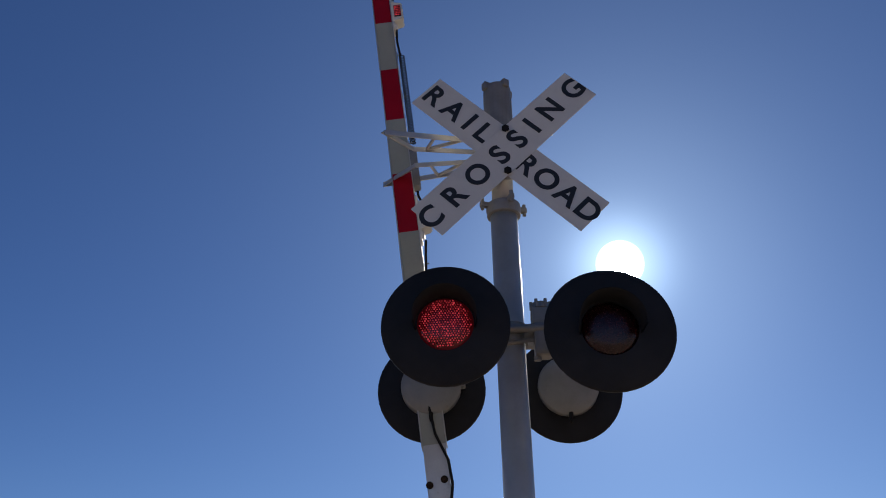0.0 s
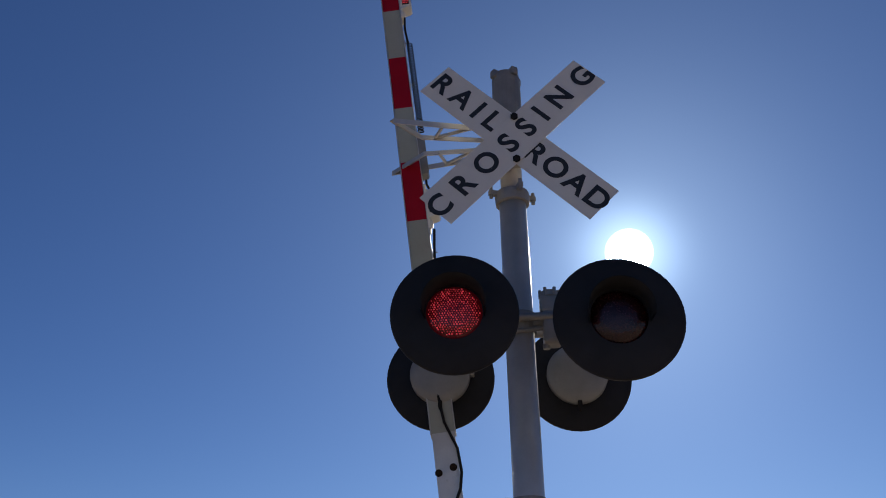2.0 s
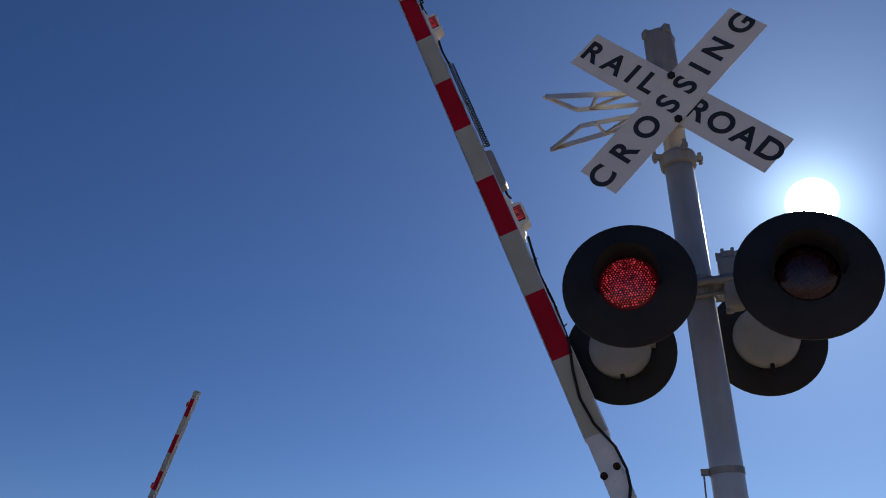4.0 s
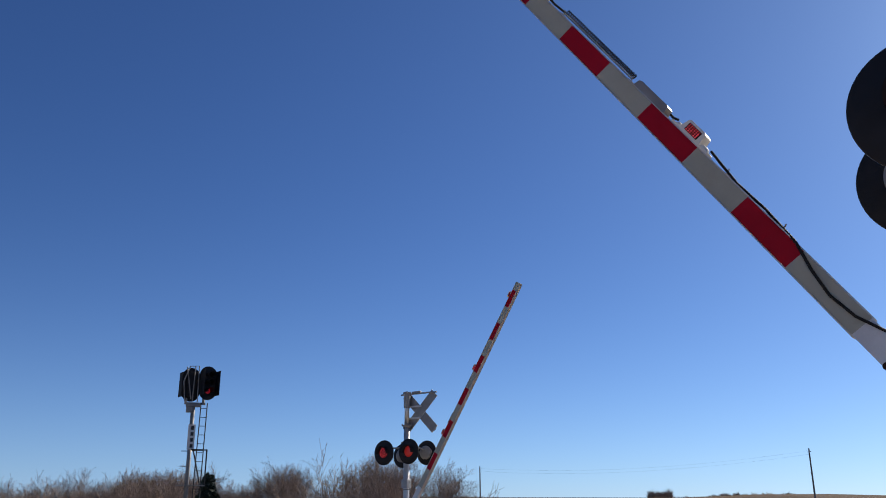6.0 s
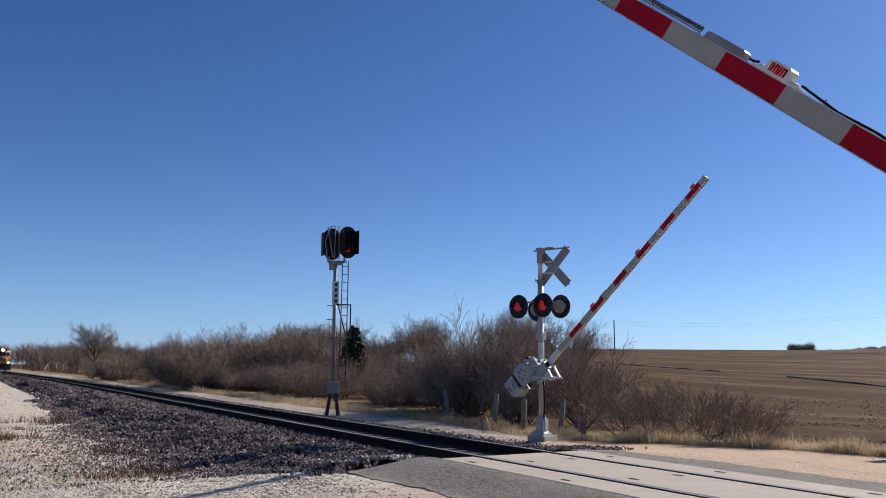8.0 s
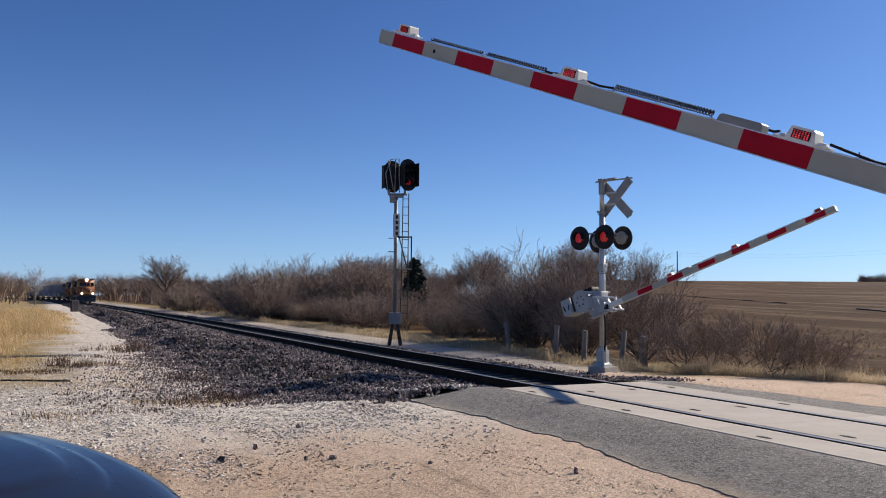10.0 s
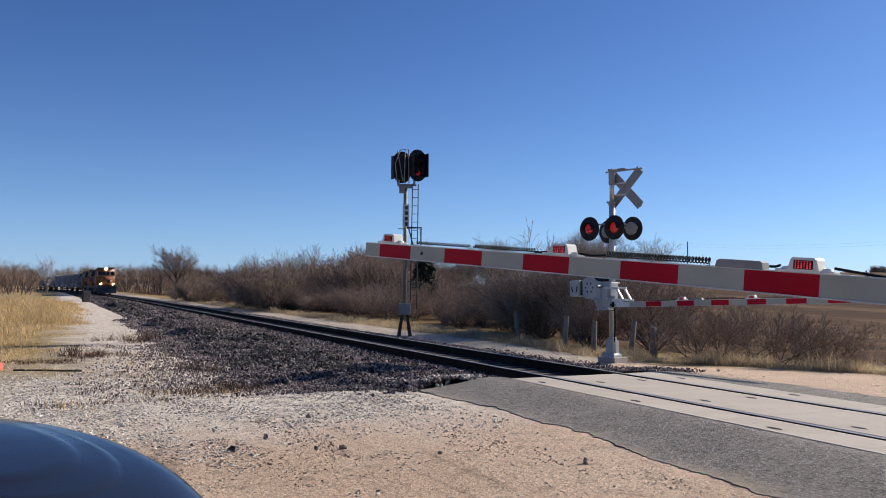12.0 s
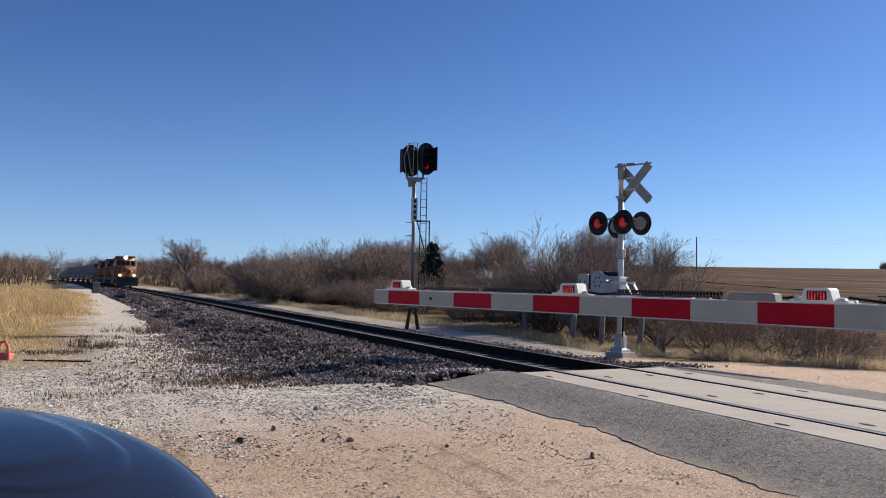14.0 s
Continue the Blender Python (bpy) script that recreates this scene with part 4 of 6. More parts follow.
def gate_arm(label):
    """Arm in its own space: pivot at the origin, the arm runs along +x, upper edge towards +z."""
    th = thing("gate_arm", Matrix(), label, "crossing gate", "crossing gates")
    s0 = 0.53
    for s1, material in BANDS:
        h0, h1 = 0.119 - 0.0026 * s0, 0.119 - 0.0026 * s1
        bm = bmesh.new()
        for y0, d in ((-0.076, 0.102),):
            prism(bm, [(s0, DROP - h0 / 2), (s1, DROP - h1 / 2), (s1, DROP + h1 / 2), (s0, DROP + h0 / 2)], d, pose(0, y0, 0))
        part("arm_band", bm, material, th, {BARESTEEL: "bare aluminium arm butt", ARMRED: "red reflective band", ARMWHITE: "white reflective band"}[material])
        s0 = s1
    for z in (-1, 1):
        bm = bmesh.new()
        h0, h1 = 0.1165, 0.1035
        prism(bm, [(0.95, DROP + z * (h0 / 2 + 0.001)), (6.04, DROP + z * (h1 / 2 + 0.001)), (6.04, DROP + z * (h1 / 2 + 0.007)), (0.95, DROP + z * (h0 / 2 + 0.007))], 0.11, pose(0, -0.08, 0))
        part("edge_flange", bm, ALU, th, "bare aluminium edge of the arm")
    arm_lamp(th, 5.72, LEDDIM)
    arm_lamp(th, 3.9, LED)
    arm_lamp(th, 2.28, LED)
    z = DROP + 0.062
    bm = bmesh.new()
    prism(bm, [(2.5, z), (2.78, z), (2.77, z + 0.036), (2.75, z + 0.044), (2.52, z + 0.044), (2.505, z + 0.036)], 0.07, pose(0, -0.035, 0))
    part("splice_box", bm, GALV, th, "long grey cable splice box")

    def coil(a, b, turns, r=0.017):
        n = turns * 8
        return tube(bmesh.new(), [(a + (b - a) * i / n, r * math.cos(i * 0.7854), z + 0.012 + r + r * math.sin(i * 0.7854)) for i in range(n + 1)], 0.0045, 4)

    part("coiled_cable", coil(2.83, 3.55, 34), RUBBER, th, "black coiled cable along the arm top")
    part("coiled_cable", coil(4.15, 4.75, 26, 0.011), RUBBER, th, "black coiled cable along the arm top")
    part("coiled_cable", coil(4.8, 5.4, 24, 0.009), RUBBER, th, "black coiled cable along the arm top")
    for pts in ([(2.14, 0, z + 0.03), (2.05, 0.01, z + 0.02), (1.9, 0, z + 0.005), (1.7, -0.01, z + 0.012), (1.45, 0.03, z + 0.0), (1.3, 0.037, z - 0.04), (1.15, 0.037, z - 0.065), (1.0, 0.037, z - 0.05), (0.86, 0.037, z + 0.0), (0.74, 0.034, z + 0.006), (0.66, 0.038, z - 0.01), (0.58, 0.045, z - 0.05), (0.5, 0.05, z - 0.12), (0.46, 0.06, z - 0.16), (0.36, 0.08, z - 0.2), (0.2, 0.09, z - 0.16)],
                [(3.55, 0, z + 0.02), (3.66, 0.01, z + 0.012), (3.78, 0, z + 0.02)], [(4.02, 0, z + 0.02), (4.1, 0, z + 0.01), (4.15, 0, z + 0.012)], [(2.42, 0, z + 0.03), (2.45, 0, z + 0.02), (2.48, 0, z + 0.02)]):
        part("cable", tube(bmesh.new(), pts, 0.0075, 6), RUBBER, th, "black cable")
    for s in (1.55, 1.98, 2.83, 3.2, 3.55, 4.15, 4.78, 5.4):
        bm = box(bmesh.new(), (s, 0, z - 0.002), (0.02, 0.05, 0.012))
        cyl(bm, (s, 0, z), (s + 0.012, 0, z + 0.03), 0.004, seg=5)
        part("cable_clip", bm, GALV, th)
    for s, dz in ((0.77, 0.03), (0.75, -0.045), (0.57, 0.045), (0.565, -0.045)):
        bm = cyl(cyl(bmesh.new(), (s, 0.026, DROP + dz), (s, 0.029, DROP + dz), 0.019, seg=14), (s, 0.026, DROP + dz), (s, 0.042, DROP + dz), 0.012, seg=6)
        part("hex_bolt", bm, RUST, th, "dark hex bolt with washer")
    bm = cyl(bmesh.new(), (5.31, 0.025, DROP), (5.31, 0.029, DROP), 0.014, seg=12)
    part("hole_plug", bm, RUBBER, th)
    # spring coupling and hub behind the arm
    n = 5 * 10
    bm = tube(bmesh.new(), [(0.57 - 0.17 * i / n, 0.052 * math.cos(i * 0.6283) - 0.02, DROP + 0.052 * math.sin(i * 0.6283)) for i in range(n + 1)], 0.016, 6)
    part("break_spring", bm, RUBBER, th, "black shock spring at the arm root", True)
    bm = box(bmesh.new(), (0.14, 0.0, DROP), (0.3, 0.05, 0.2), bevel=0.01)
    box(bm, (0.02, 0.0, DROP * 0.5), (0.18, 0.05, 0.5), (0, 0, 0), 0.012)
    box(bm, (0.1, 0.0, DROP + 0.13), (0.44, 0.2, 0.03), (0, 0, 0), 0.006)
    box(bm, (0.16, 0.0, DROP - 0.11), (0.42, 0.16, 0.03), (0, 0, 0), 0.006)
    box(bm, (0.1, 0.06, DROP + 0.14), (0.28, 0.14, 0.5), (0, 0, 0), 0.012)
    box(bm, (0.27, 0.0, DROP + 0.03), (0.33, 0.14, 0.21), (0, 0, 0), 0.01)
    prism(bm, [(0.43, DROP + 0.13), (0.442, DROP + 0.21), (0.25, DROP + 0.2), (0.27, DROP + 0.1)], 0.012, pose(0, 0.075, 0))
    cyl(bm, (0.3, 0.07, DROP + 0.17), (0.3, 0.1, DROP + 0.17), 0.02, seg=8)
    part("arm_bracket", bm, GREYPAINT, th, "grey steel bracket that holds the arm")
    for s in (0.09, 0.49):
        disc = [(-0.33 + 0.27 * math.cos(radians(a)), -0.03 + 0.27 * math.sin(radians(a))) for a in range(40, 321, 20)]
        bm = prism(bmesh.new(), [(0.14, -0.12), (0.16, 0.08)] + disc, 0.035, pose(0, s, 0))
        cw = part("counterweight_arm", bm, GREYPAINT, th, "light grey rounded counterweight lever")
        for k in range(6):
            a = k * 1.0472
            part("bolt_hole", cyl(bmesh.new(), (-0.33 + 0.11 * math.cos(a), s - 0.003, -0.02 + 0.11 * math.sin(a)), (-0.33 + 0.11 * math.cos(a), s + 0.038, -0.02 + 0.11 * math.sin(a)), 0.022, seg=10), BLACK, cw)
        part("lever_rib", box(bmesh.new(), (-0.56, s + 0.018, -0.02), (0.06, 0.06, 0.36), bevel=0.008), BLACK, cw)
    bm = box(bmesh.new(), (-0.77, 0.3, -0.03), (0.3, 0.46, 0.4), bevel=0.035)
    weight = part("weight_block", bm, GREYPAINT, th, "stacked counterweight plates")
    for s in (0.068, 0.532):
        for k in (-1, 1):
            part("slot", box(bmesh.new(), (-0.77 + 0.07 * k, s, -0.05), (0.03, 0.006, 0.14), (0, 12 * k, 0), 0.002), BLACK, weight)
    part("motor_lug", box(bmesh.new(), (-0.12, 0.3, 0.17), (0.34, 0.3, 0.1), bevel=0.03), BLACK, th, "dark cable gland cover")
    return th


crossing_signal(pose(-0.93, 3.697, 0, 0, 0, 16.6), 4.83, 4.326, 3.17, 1.98, 0.03, -0.1, 0.05, (LIT, REDDARK, REDDARK, REDDARK),
                              "aluminium crossing signal mast with white cross, black flashers and gate")
crossing_signal(pose(-16.58, 12.05, 0, 0, 0, 196.6), 4.55, 4.06, 3.11, 1.74, -0.32, -0.1, 0.07, (REDDARK, REDDARK, LEDDIM, LIT),
                             "aluminium crossing signal mast seen from behind, beyond the track")
near_arm = gate_arm("red and white striped crossing gate arm lowering near the road")
far_arm = gate_arm("red and white striped crossing gate arm lowering beyond the track")
# The arms turn in the plane of their signal: +x of the arm goes to local -x of the signal.
NEAR_PIVOT, FAR_PIVOT = Vector((-0.909, 4.12, 1.979)), Vector((-16.58 + 0.0, 12.05 - 0.42, 1.74))
NEAR_ANGLES = [(0, 83.7), (1.5, 83.8), (2.2, 83.4), (3.2, 78.0), (4.5, 67.5), (5.0, 62.9), (5.5, 59.2), (6.5, 51.8), (7.5, 44.2), (8.0, 40.5), (9.0, 32.5),
               (9.8, 24.5), (10.6, 14.5), (11.1, 8.5), (11.5, 5.6), (12.0, 4.5), (12.5, 3.3), (13.0, 1.7), (13.5, 0.6), (14.0, 0.2)]
FAR_ANGLES = [(0, 84.0), (2.2, 83.5), (3.2, 78.0), (4.5, 67.0), (5.0, 64.4), (5.5, 61.4), (6.5, 54.4), (7.5, 46.4), (8.0, 42.9), (9.0, 32.3),
              (9.8, 22.5), (10.6, 12.0), (11.1, 7.0), (11.5, 4.6), (12.0, 2.0), (12.5, 0.0), (14.0, 0.0)]


def arm_pose(pivot, turn, angle):
    return Matrix.Translation(pivot) @ pose(0, 0, 0, 0, 0, turn) @ pose(0, 0, 0, 0, -angle, 0)


def key_arms():
    walk(near_arm, [(t, arm_pose(NEAR_PIVOT, 196.6, a)) for t, a in NEAR_ANGLES])
    walk(far_arm, [(t, arm_pose(FAR_PIVOT, 16.6, a)) for t, a in FAR_ANGLES])


# ---- block signal by the line ----
def signal_head(parent, x, y, z, turn, lit):
    m = pose(x, y, z, 0, 0, turn)
    oval = []
    for k in range(36):
        a = 2 * math.pi * k / 36
        oval.append((0.34 * math.cos(a), 0.34 * math.sin(a) + (0.25 if math.sin(a) > 0 else -0.25)))
    bm = prism(bmesh.new(), oval, 0.012, m)
    head = part("target_plate", bm, BLACK, parent, "tall oval black signal backplate")
    for k in range(3):
        dz = 0.27 - 0.27 * k
        c = m @ pose(0, 0, dz, 90, 0, 0)
        bm = lathe(bmesh.new(), [(0.115, 0.0), (0.122, 0.3), (0.117, 0.3), (0.11, 0.0)], c, 20, (-25, 205))
        part("visor", bm, BLACK, head)
        bm = lathe(bmesh.new(), [(0.0, 0.015), (0.06, 0.012), (0.1, 0.002)], c, 20)
        part("lens", bm, LIT if lit and k == 2 else BLACK, head, "red signal lens" if lit and k == 2 else "")
    bm = box(bmesh.new(), tuple(m @ Vector((0, 0.11, 0))), (0.3, 0.2, 0.86), (0, 0, turn), 0.03)
    part("lamp_case", bm, BLACK, head, "black lamp case behind the plate")
    # side wings that shade the plate
    for s in (-1, 1):
        bm = box(bmesh.new(), tuple(m @ Vector((s * 0.29, -0.15, 0))), (0.008, 0.32, 0.86), (0, 0, turn), 0.003)
        part("wing", bm, BLACK, head)
    return head


def block_signal():
    th = thing("railway_signal", pose(-28.57, 11.57, -0.12, 0, 0, 68.2), "tall two-headed railway signal with ladder on a galvanised mast", "railway signal")
    bm = cyl(bmesh.new(), (0, 0, 1.1), (0, 0, 5.45), 0.075, 0.07, 20)
    part("mast", bm, GALV, th, smooth=True)
    for a in range(4):
        c = pose(0, 0, 0, 0, 0, 45 + 90 * a)
        bm = cyl(bmesh.new(), c @ Vector((0.3, 0, 0)), c @ Vector((0.1, 0, 0.9)), 0.1, 0.07, 4)
        part("base_leg", bm, TIE, th, "dark tapering steel leg")
    bm = box(bmesh.new(), (0, 0, 1.02), (0.44, 0.4, 0.42), bevel=0.02)
    box(bm, (0, -0.21, 1.02), (0.36, 0.02, 0.34), (0, 0, 0), 0.006)
    part("junction_case", bm, HOUSING, th, "grey junction case on the base")
    bm = box(bmesh.new(), (0, 0, -0.02), (0.8, 0.8, 0.14), bevel=0.02)
    part("footing", bm, FOOTING, th)
    bm = box(bmesh.new(), (0.02, -0.1, 4.42), (0.24, 0.012, 0.84), bevel=0.003)
    plate = part("number_plate", bm, SIGNWHITE, th, "narrow white number plate")
    for k in range(4):
        bm = box(bmesh.new(), (0.04, -0.108, 4.72 - 0.2 * k), (0.1, 0.004, 0.13), bevel=0.001)
        part("bar", bm, LETTER, plate)
    bm = box(bmesh.new(), (0.0, 0, 5.5), (0.5, 0.24, 0.1), bevel=0.02)
    box(bm, (-0.12, 0, 5.36), (0.22, 0.2, 0.2), (0, 0, 0), 0.02)
    cyl(bm, (-0.26, 0.02, 5.55), (-0.26, 0.02, 5.75), 0.05, seg=10)
    cyl(bm, (0.33, 0.02, 5.55), (0.33, 0.02, 5.75), 0.05, seg=10)
    cyl(bm, (-0.3, 0.02, 5.57), (0.4, 0.02, 5.57), 0.04, seg=8)
    part("head_bracket", bm, GALV, th, "cast bracket under the heads")
    signal_head(th, -0.14, 0.05, 6.22, 205, False)
    signal_head(th, 0.44, -0.08, 6.28, 26, True)
    for pts in ([(-0.3, -0.2, 5.6), (-0.38, -0.25, 6.3), (-0.2, -0.25, 6.82), (0.1, -0.2, 6.85), (0.12, -0.2, 5.6)], [(-0.3, -0.2, 6.8), (-0.1, -0.22, 5.7)], [(-0.02, -0.2, 6.85), (-0.05, -0.2, 5.6)]):
        part("guard_rail", tube(bmesh.new(), pts, 0.02, 6), GALV, th)
    # ladder
    lad = part("ladder_rail", cyl(bmesh.new(), (0.2, -0.02, 1.0), (0.26, -0.02, 5.6), 0.018, seg=6), BLACK, th)
    part("ladder_rail", cyl(bmesh.new(), (0.44, -0.02, 1.0), (0.47, -0.02, 5.6), 0.018, seg=6), BLACK, th)
    for k in range(15):
        z = 1.2 + 0.3 * k
        part("rung", cyl(bmesh.new(), (0.2 + 0.013 * (z - 1), -0.02, z), (0.44 + 0.007 * (z - 1), -0.02, z), 0.011, seg=5), BLACK, lad)
    for pts in ([(0.05, -0.1, 4.0), (0.58, -0.1, 4.0), (0.58, -0.1, 2.82), (0.05, -0.1, 2.82)], [(0.12, -0.1, 4.0), (0.42, -0.1, 2.85)], [(0.05, 0.3, 4.0), (0.58, 0.3, 4.0), (0.58, 0.3, 2.82)], [(0.58, -0.1, 4.0), (0.58, 0.3, 4.0)]):
        part("platform_rail", tube(bmesh.new(), pts, 0.023, 6), BLACK, th, "dark safety rail of the platform")
    bm = box(bmesh.new(), (0.12, 0.1, 2.82), (0.95, 0.45, 0.03), bevel=0.004)
    part("platform", bm, GALV, th, "narrow grated platform")
    for z in (3.95, 3.45):
        part("step", box(bmesh.new(), (-0.15, 0, z), (0.24, 0.05, 0.025), bevel=0.004), BLACK, th)
    return th


block_signal()


# ---- bare trees and bushes ----
def limb(rnd, out, p, d, length, r, level, top, kids, lift):
    """Grows one tapering crooked limb and its side shoots into out; side shoots leave all round, the tips lift to the light."""
    n = max(2, 5 - level)
    seg = length / n
    verts, faces = out[0 if level < 2 else 1]
    ring = None
    turn = rnd.uniform(0, 6.283)
    for i in range(n + 1):
        side = d.cross(Vector((0.21, 0.43, 0.88))).normalized()
        up = side.cross(d)
        rr = r * (1 - 0.62 * i / n)
        o = len(verts)
        for k in range(3):
            a = 2.0944 * k
            verts.append(tuple(p + rr * (math.cos(a) * side + math.sin(a) * up)))
        if ring is not None:
            for k in range(3):
                faces.append((ring + k, ring + (k + 1) % 3, o + (k + 1) % 3, o + k))
        ring = o
        if level < top and i > (1 if level == 0 and n > 4 else 0):
            for _ in range(kids[level]):
                turn += 2.4 + rnd.gauss(0, 0.5)
                out_way = math.cos(turn) * side + math.sin(turn) * up
                open_up = radians(rnd.uniform(20, 44))
                limb(rnd, out, p.copy(), (d * math.cos(open_up) + out_way * math.sin(open_up)).normalized(), length * rnd.uniform(0.4, 0.66) * (1 - 0.25 * i / n), max(rr * 0.62, 0.0078), level + 1, top, kids, lift)
        p = p + d * seg
        d = (d + Vector((rnd.gauss(0, 0.09), rnd.gauss(0, 0.09), rnd.gauss(lift, 0.07)))).normalized()


def woody(name, seed, stems, spread, length, r, top, kids, label, category, bark, twig, group, single=False, fork=0.0):
    rnd = random.Random(seed)
    out = [([], []), ([], [])]
    if fork:
        limb(rnd, out, Vector((0, 0, -0.1)), Vector((0, 0, 1)), fork * 1.25, r * 1.6, 0, 0, (0,), 0.0)
    for k in range(stems):
        a = 2.4 * k + rnd.gauss(0, 0.3)
        s = spread * ((k + 0.5) / stems) ** 0.6
        d = Vector((s * math.cos(a), s * math.sin(a), 1)).normalized()
        p = Vector((0, 0, fork * rnd.uniform(0.72, 1.12))) if single else Vector((0.22 * rnd.gauss(0, 1), 0.22 * rnd.gauss(0, 1), -0.08))
        limb(rnd, out, p, d, length * rnd.uniform(0.8, 1.1), r * rnd.uniform(0.6, 1.1), 0, top, kids, 0.04)
    th = thing(name, Matrix(), label, category, group)
    for nm, (verts, faces), mt in (("trunk", out[0], bark), ("crown", out[1], twig)):
        me = bpy.data.meshes.new(nm)
        me.from_pydata(verts, [], faces)
        me.materials.append(mt)
        ob = new(nm, me)
        ob.parent = th
    return th


def scatter(kinds, spots, seed):
    rnd = random.Random(seed)
    used = set()
    for x, y, s in spots:
        k = rnd.choice(kinds)
        m = pose(x, y, land(x, y), rnd.uniform(-4, 4), rnd.uniform(-4, 4), rnd.uniform(0, 360)) @ Matrix.Diagonal((s, s, s * rnd.uniform(0.92, 1.1), 1))
        if k not in used:
            k.matrix_basis = m
            used.add(k)
        else:
            c = copy_thing(k, Matrix())
            c.matrix_basis = m


def zone(rnd, n, x0, x1, y0, y1, s0, s1):
    return [(rnd.uniform(x0, x1), rnd.uniform(y0, y1), rnd.uniform(s0, s1)) for _ in range(n)]


PLACES = random.Random(21)
# bushes are grown about 3 m high
BUSH = "bare many-stemmed brown winter bush in the trackside thicket"
bushes = [woody("bush", 30 + i, 13, 1.35, 2.45, 0.04, 3, (2, 2, 1), BUSH, "bush", BARK, TWIG, "trackside thicket") for i in range(5)]
spots = zone(PLACES, 14, -36, -19.5, 15.6, 20.5, 0.68, 0.84)
spots = [(x, y, s * (0.62 + 0.52 * math.exp(-((math.degrees(math.atan2(y, -x)) - 33.0) / 3.4) ** 2))) for x, y, s in spots]
spots += [(-24.4, 16.6, 0.94), (-23.0, 16.1, 0.78), (-20.4, 16.6, 0.74)]
spots += zone(PLACES, 46, -75, -34, 15.2, 20.5, 0.46, 0.62) + zone(PLACES, 26, -66, -32, 20, 30, 0.7, 0.9)
spots += zone(PLACES, 50, -135, -72, 14.5, 26, 0.55, 0.74) + zone(PLACES, 34, -130, -62, -24, -6, 0.5, 0.66)
spots += zone(PLACES, 24, -64, -19, 15.0, 17.5, 0.32, 0.44) + zone(PLACES, 20, -40, -22, 21, 26, 0.6, 0.8)
spots = [(x, y, s * (1 + 0.22 * noise.noise((math.degrees(math.atan2(y, -x)) * 0.3, 0, 2)))) for x, y, s in spots if y < 0.8 * -x]


def skyline(az):
    """How high the brush stands by the direction in which it grows."""
    low = 1 - 0.3 * sstep(12.2, 10.6, az)
    return low * (1 - 0.3 * math.exp(-((az - 25.6) / 1.5) ** 2))


spots = [(x, y, s * skyline(math.degrees(math.atan2(y, -x)))) for x, y, s in spots]
# the tall clump by the far mast and the higher brush behind the thicket
spots += [(-27.3, 16.8, 1.0), (-29.2, 17.4, 0.96), (-25.8, 17.0, 0.95), (-21.2, 16.9, 0.8)]
for az0, az1, d0, d1, n, rise in ((10.8, 14.2, 58, 86, 11, 0.026), (14.2, 20.8, 58, 88, 17, 0.034), (4.6, 10.8, 85, 120, 20, 0.009), (20.8, 26.0, 60, 80, 10, 0.022)):
    for _ in range(n):
        az, d = radians(PLACES.uniform(az0, az1)), PLACES.uniform(d0, d1)
        spots.append((-d * math.cos(az), max(d * math.sin(az), 13.6), (1.7 + rise * d * PLACES.uniform(0.75, 1.08)) / 3.2))
scatter(bushes, spots, 5)
shrubs = [woody("shrub", 60 + i, 8, 1.9, 1.75, 0.03, 3, (2, 2, 2), "low bare shrub with wide crooked limbs by the field", "shrub", BARK, TWIG, "field edge shrubs") for i in range(2)]
scatter(shrubs, [(-16.6, 15.3, 0.62), (-15.4, 16.2, 0.7), (-14.2, 16.2, 0.56), (-17.3, 17.2, 0.72), (-17.9, 15.6, 0.62)], 6)
tall = [woody("tree", 80 + i, 8, 0.95, 3.1, 0.06, 3, (2, 2, 2), "bare leafless tree behind the thicket", "tree", BARK, TWIG, "bare trees", True, 1.4) for i in range(3)]
spots = zone(PLACES, 40, -105, -52, 27, 46, 0.86, 1.12)
scatter(tall, [(x, y, s * skyline(math.degrees(math.atan2(y, -x)))) for x, y, s in spots], 9)
lone = woody("lone_tree", 92, 13, 1.0, 2.45, 0.065, 3, (2, 3, 2), "bare round-crowned tree standing above the trackside brush", "tree", BARK, TWIG, "", True, 2.3)
lone.matrix_basis = pose(-108, 13.4, 0) @ Matrix.Diagonal((1.1, 1.1, 1.1, 1))
pale = woody("pale_tree", 95, 4, 0.3, 4.4, 0.08, 3, (2, 2, 2), "pale bare cottonwood far along the line", "tree", PALEBARK, PALEBARK, "", True)
pale.matrix_basis = pose(-150, -1.4, 0) @ Matrix.Diagonal((0.95, 0.95, 1.0, 1))


def far_woods(name, spots, label, seed, twig_r):
    rnd = random.Random(seed)
    verts, faces = [], []
    for x, y, h in spots:
        out = [(verts, faces), (verts, faces)]
        for _ in range(3):
            d = Vector((rnd.gauss(0, 0.3), rnd.gauss(0, 0.25), 1)).normalized()
            limb(rnd, out, Vector((x + rnd.gauss(0, 0.8), y + rnd.gauss(0, 0.8), land(x, y) - 0.2)), d, h * 0.6, twig_r, 0, 2, (3, 3), 0.03)
    stuff(name, verts, faces, TWIG, label, "woods")


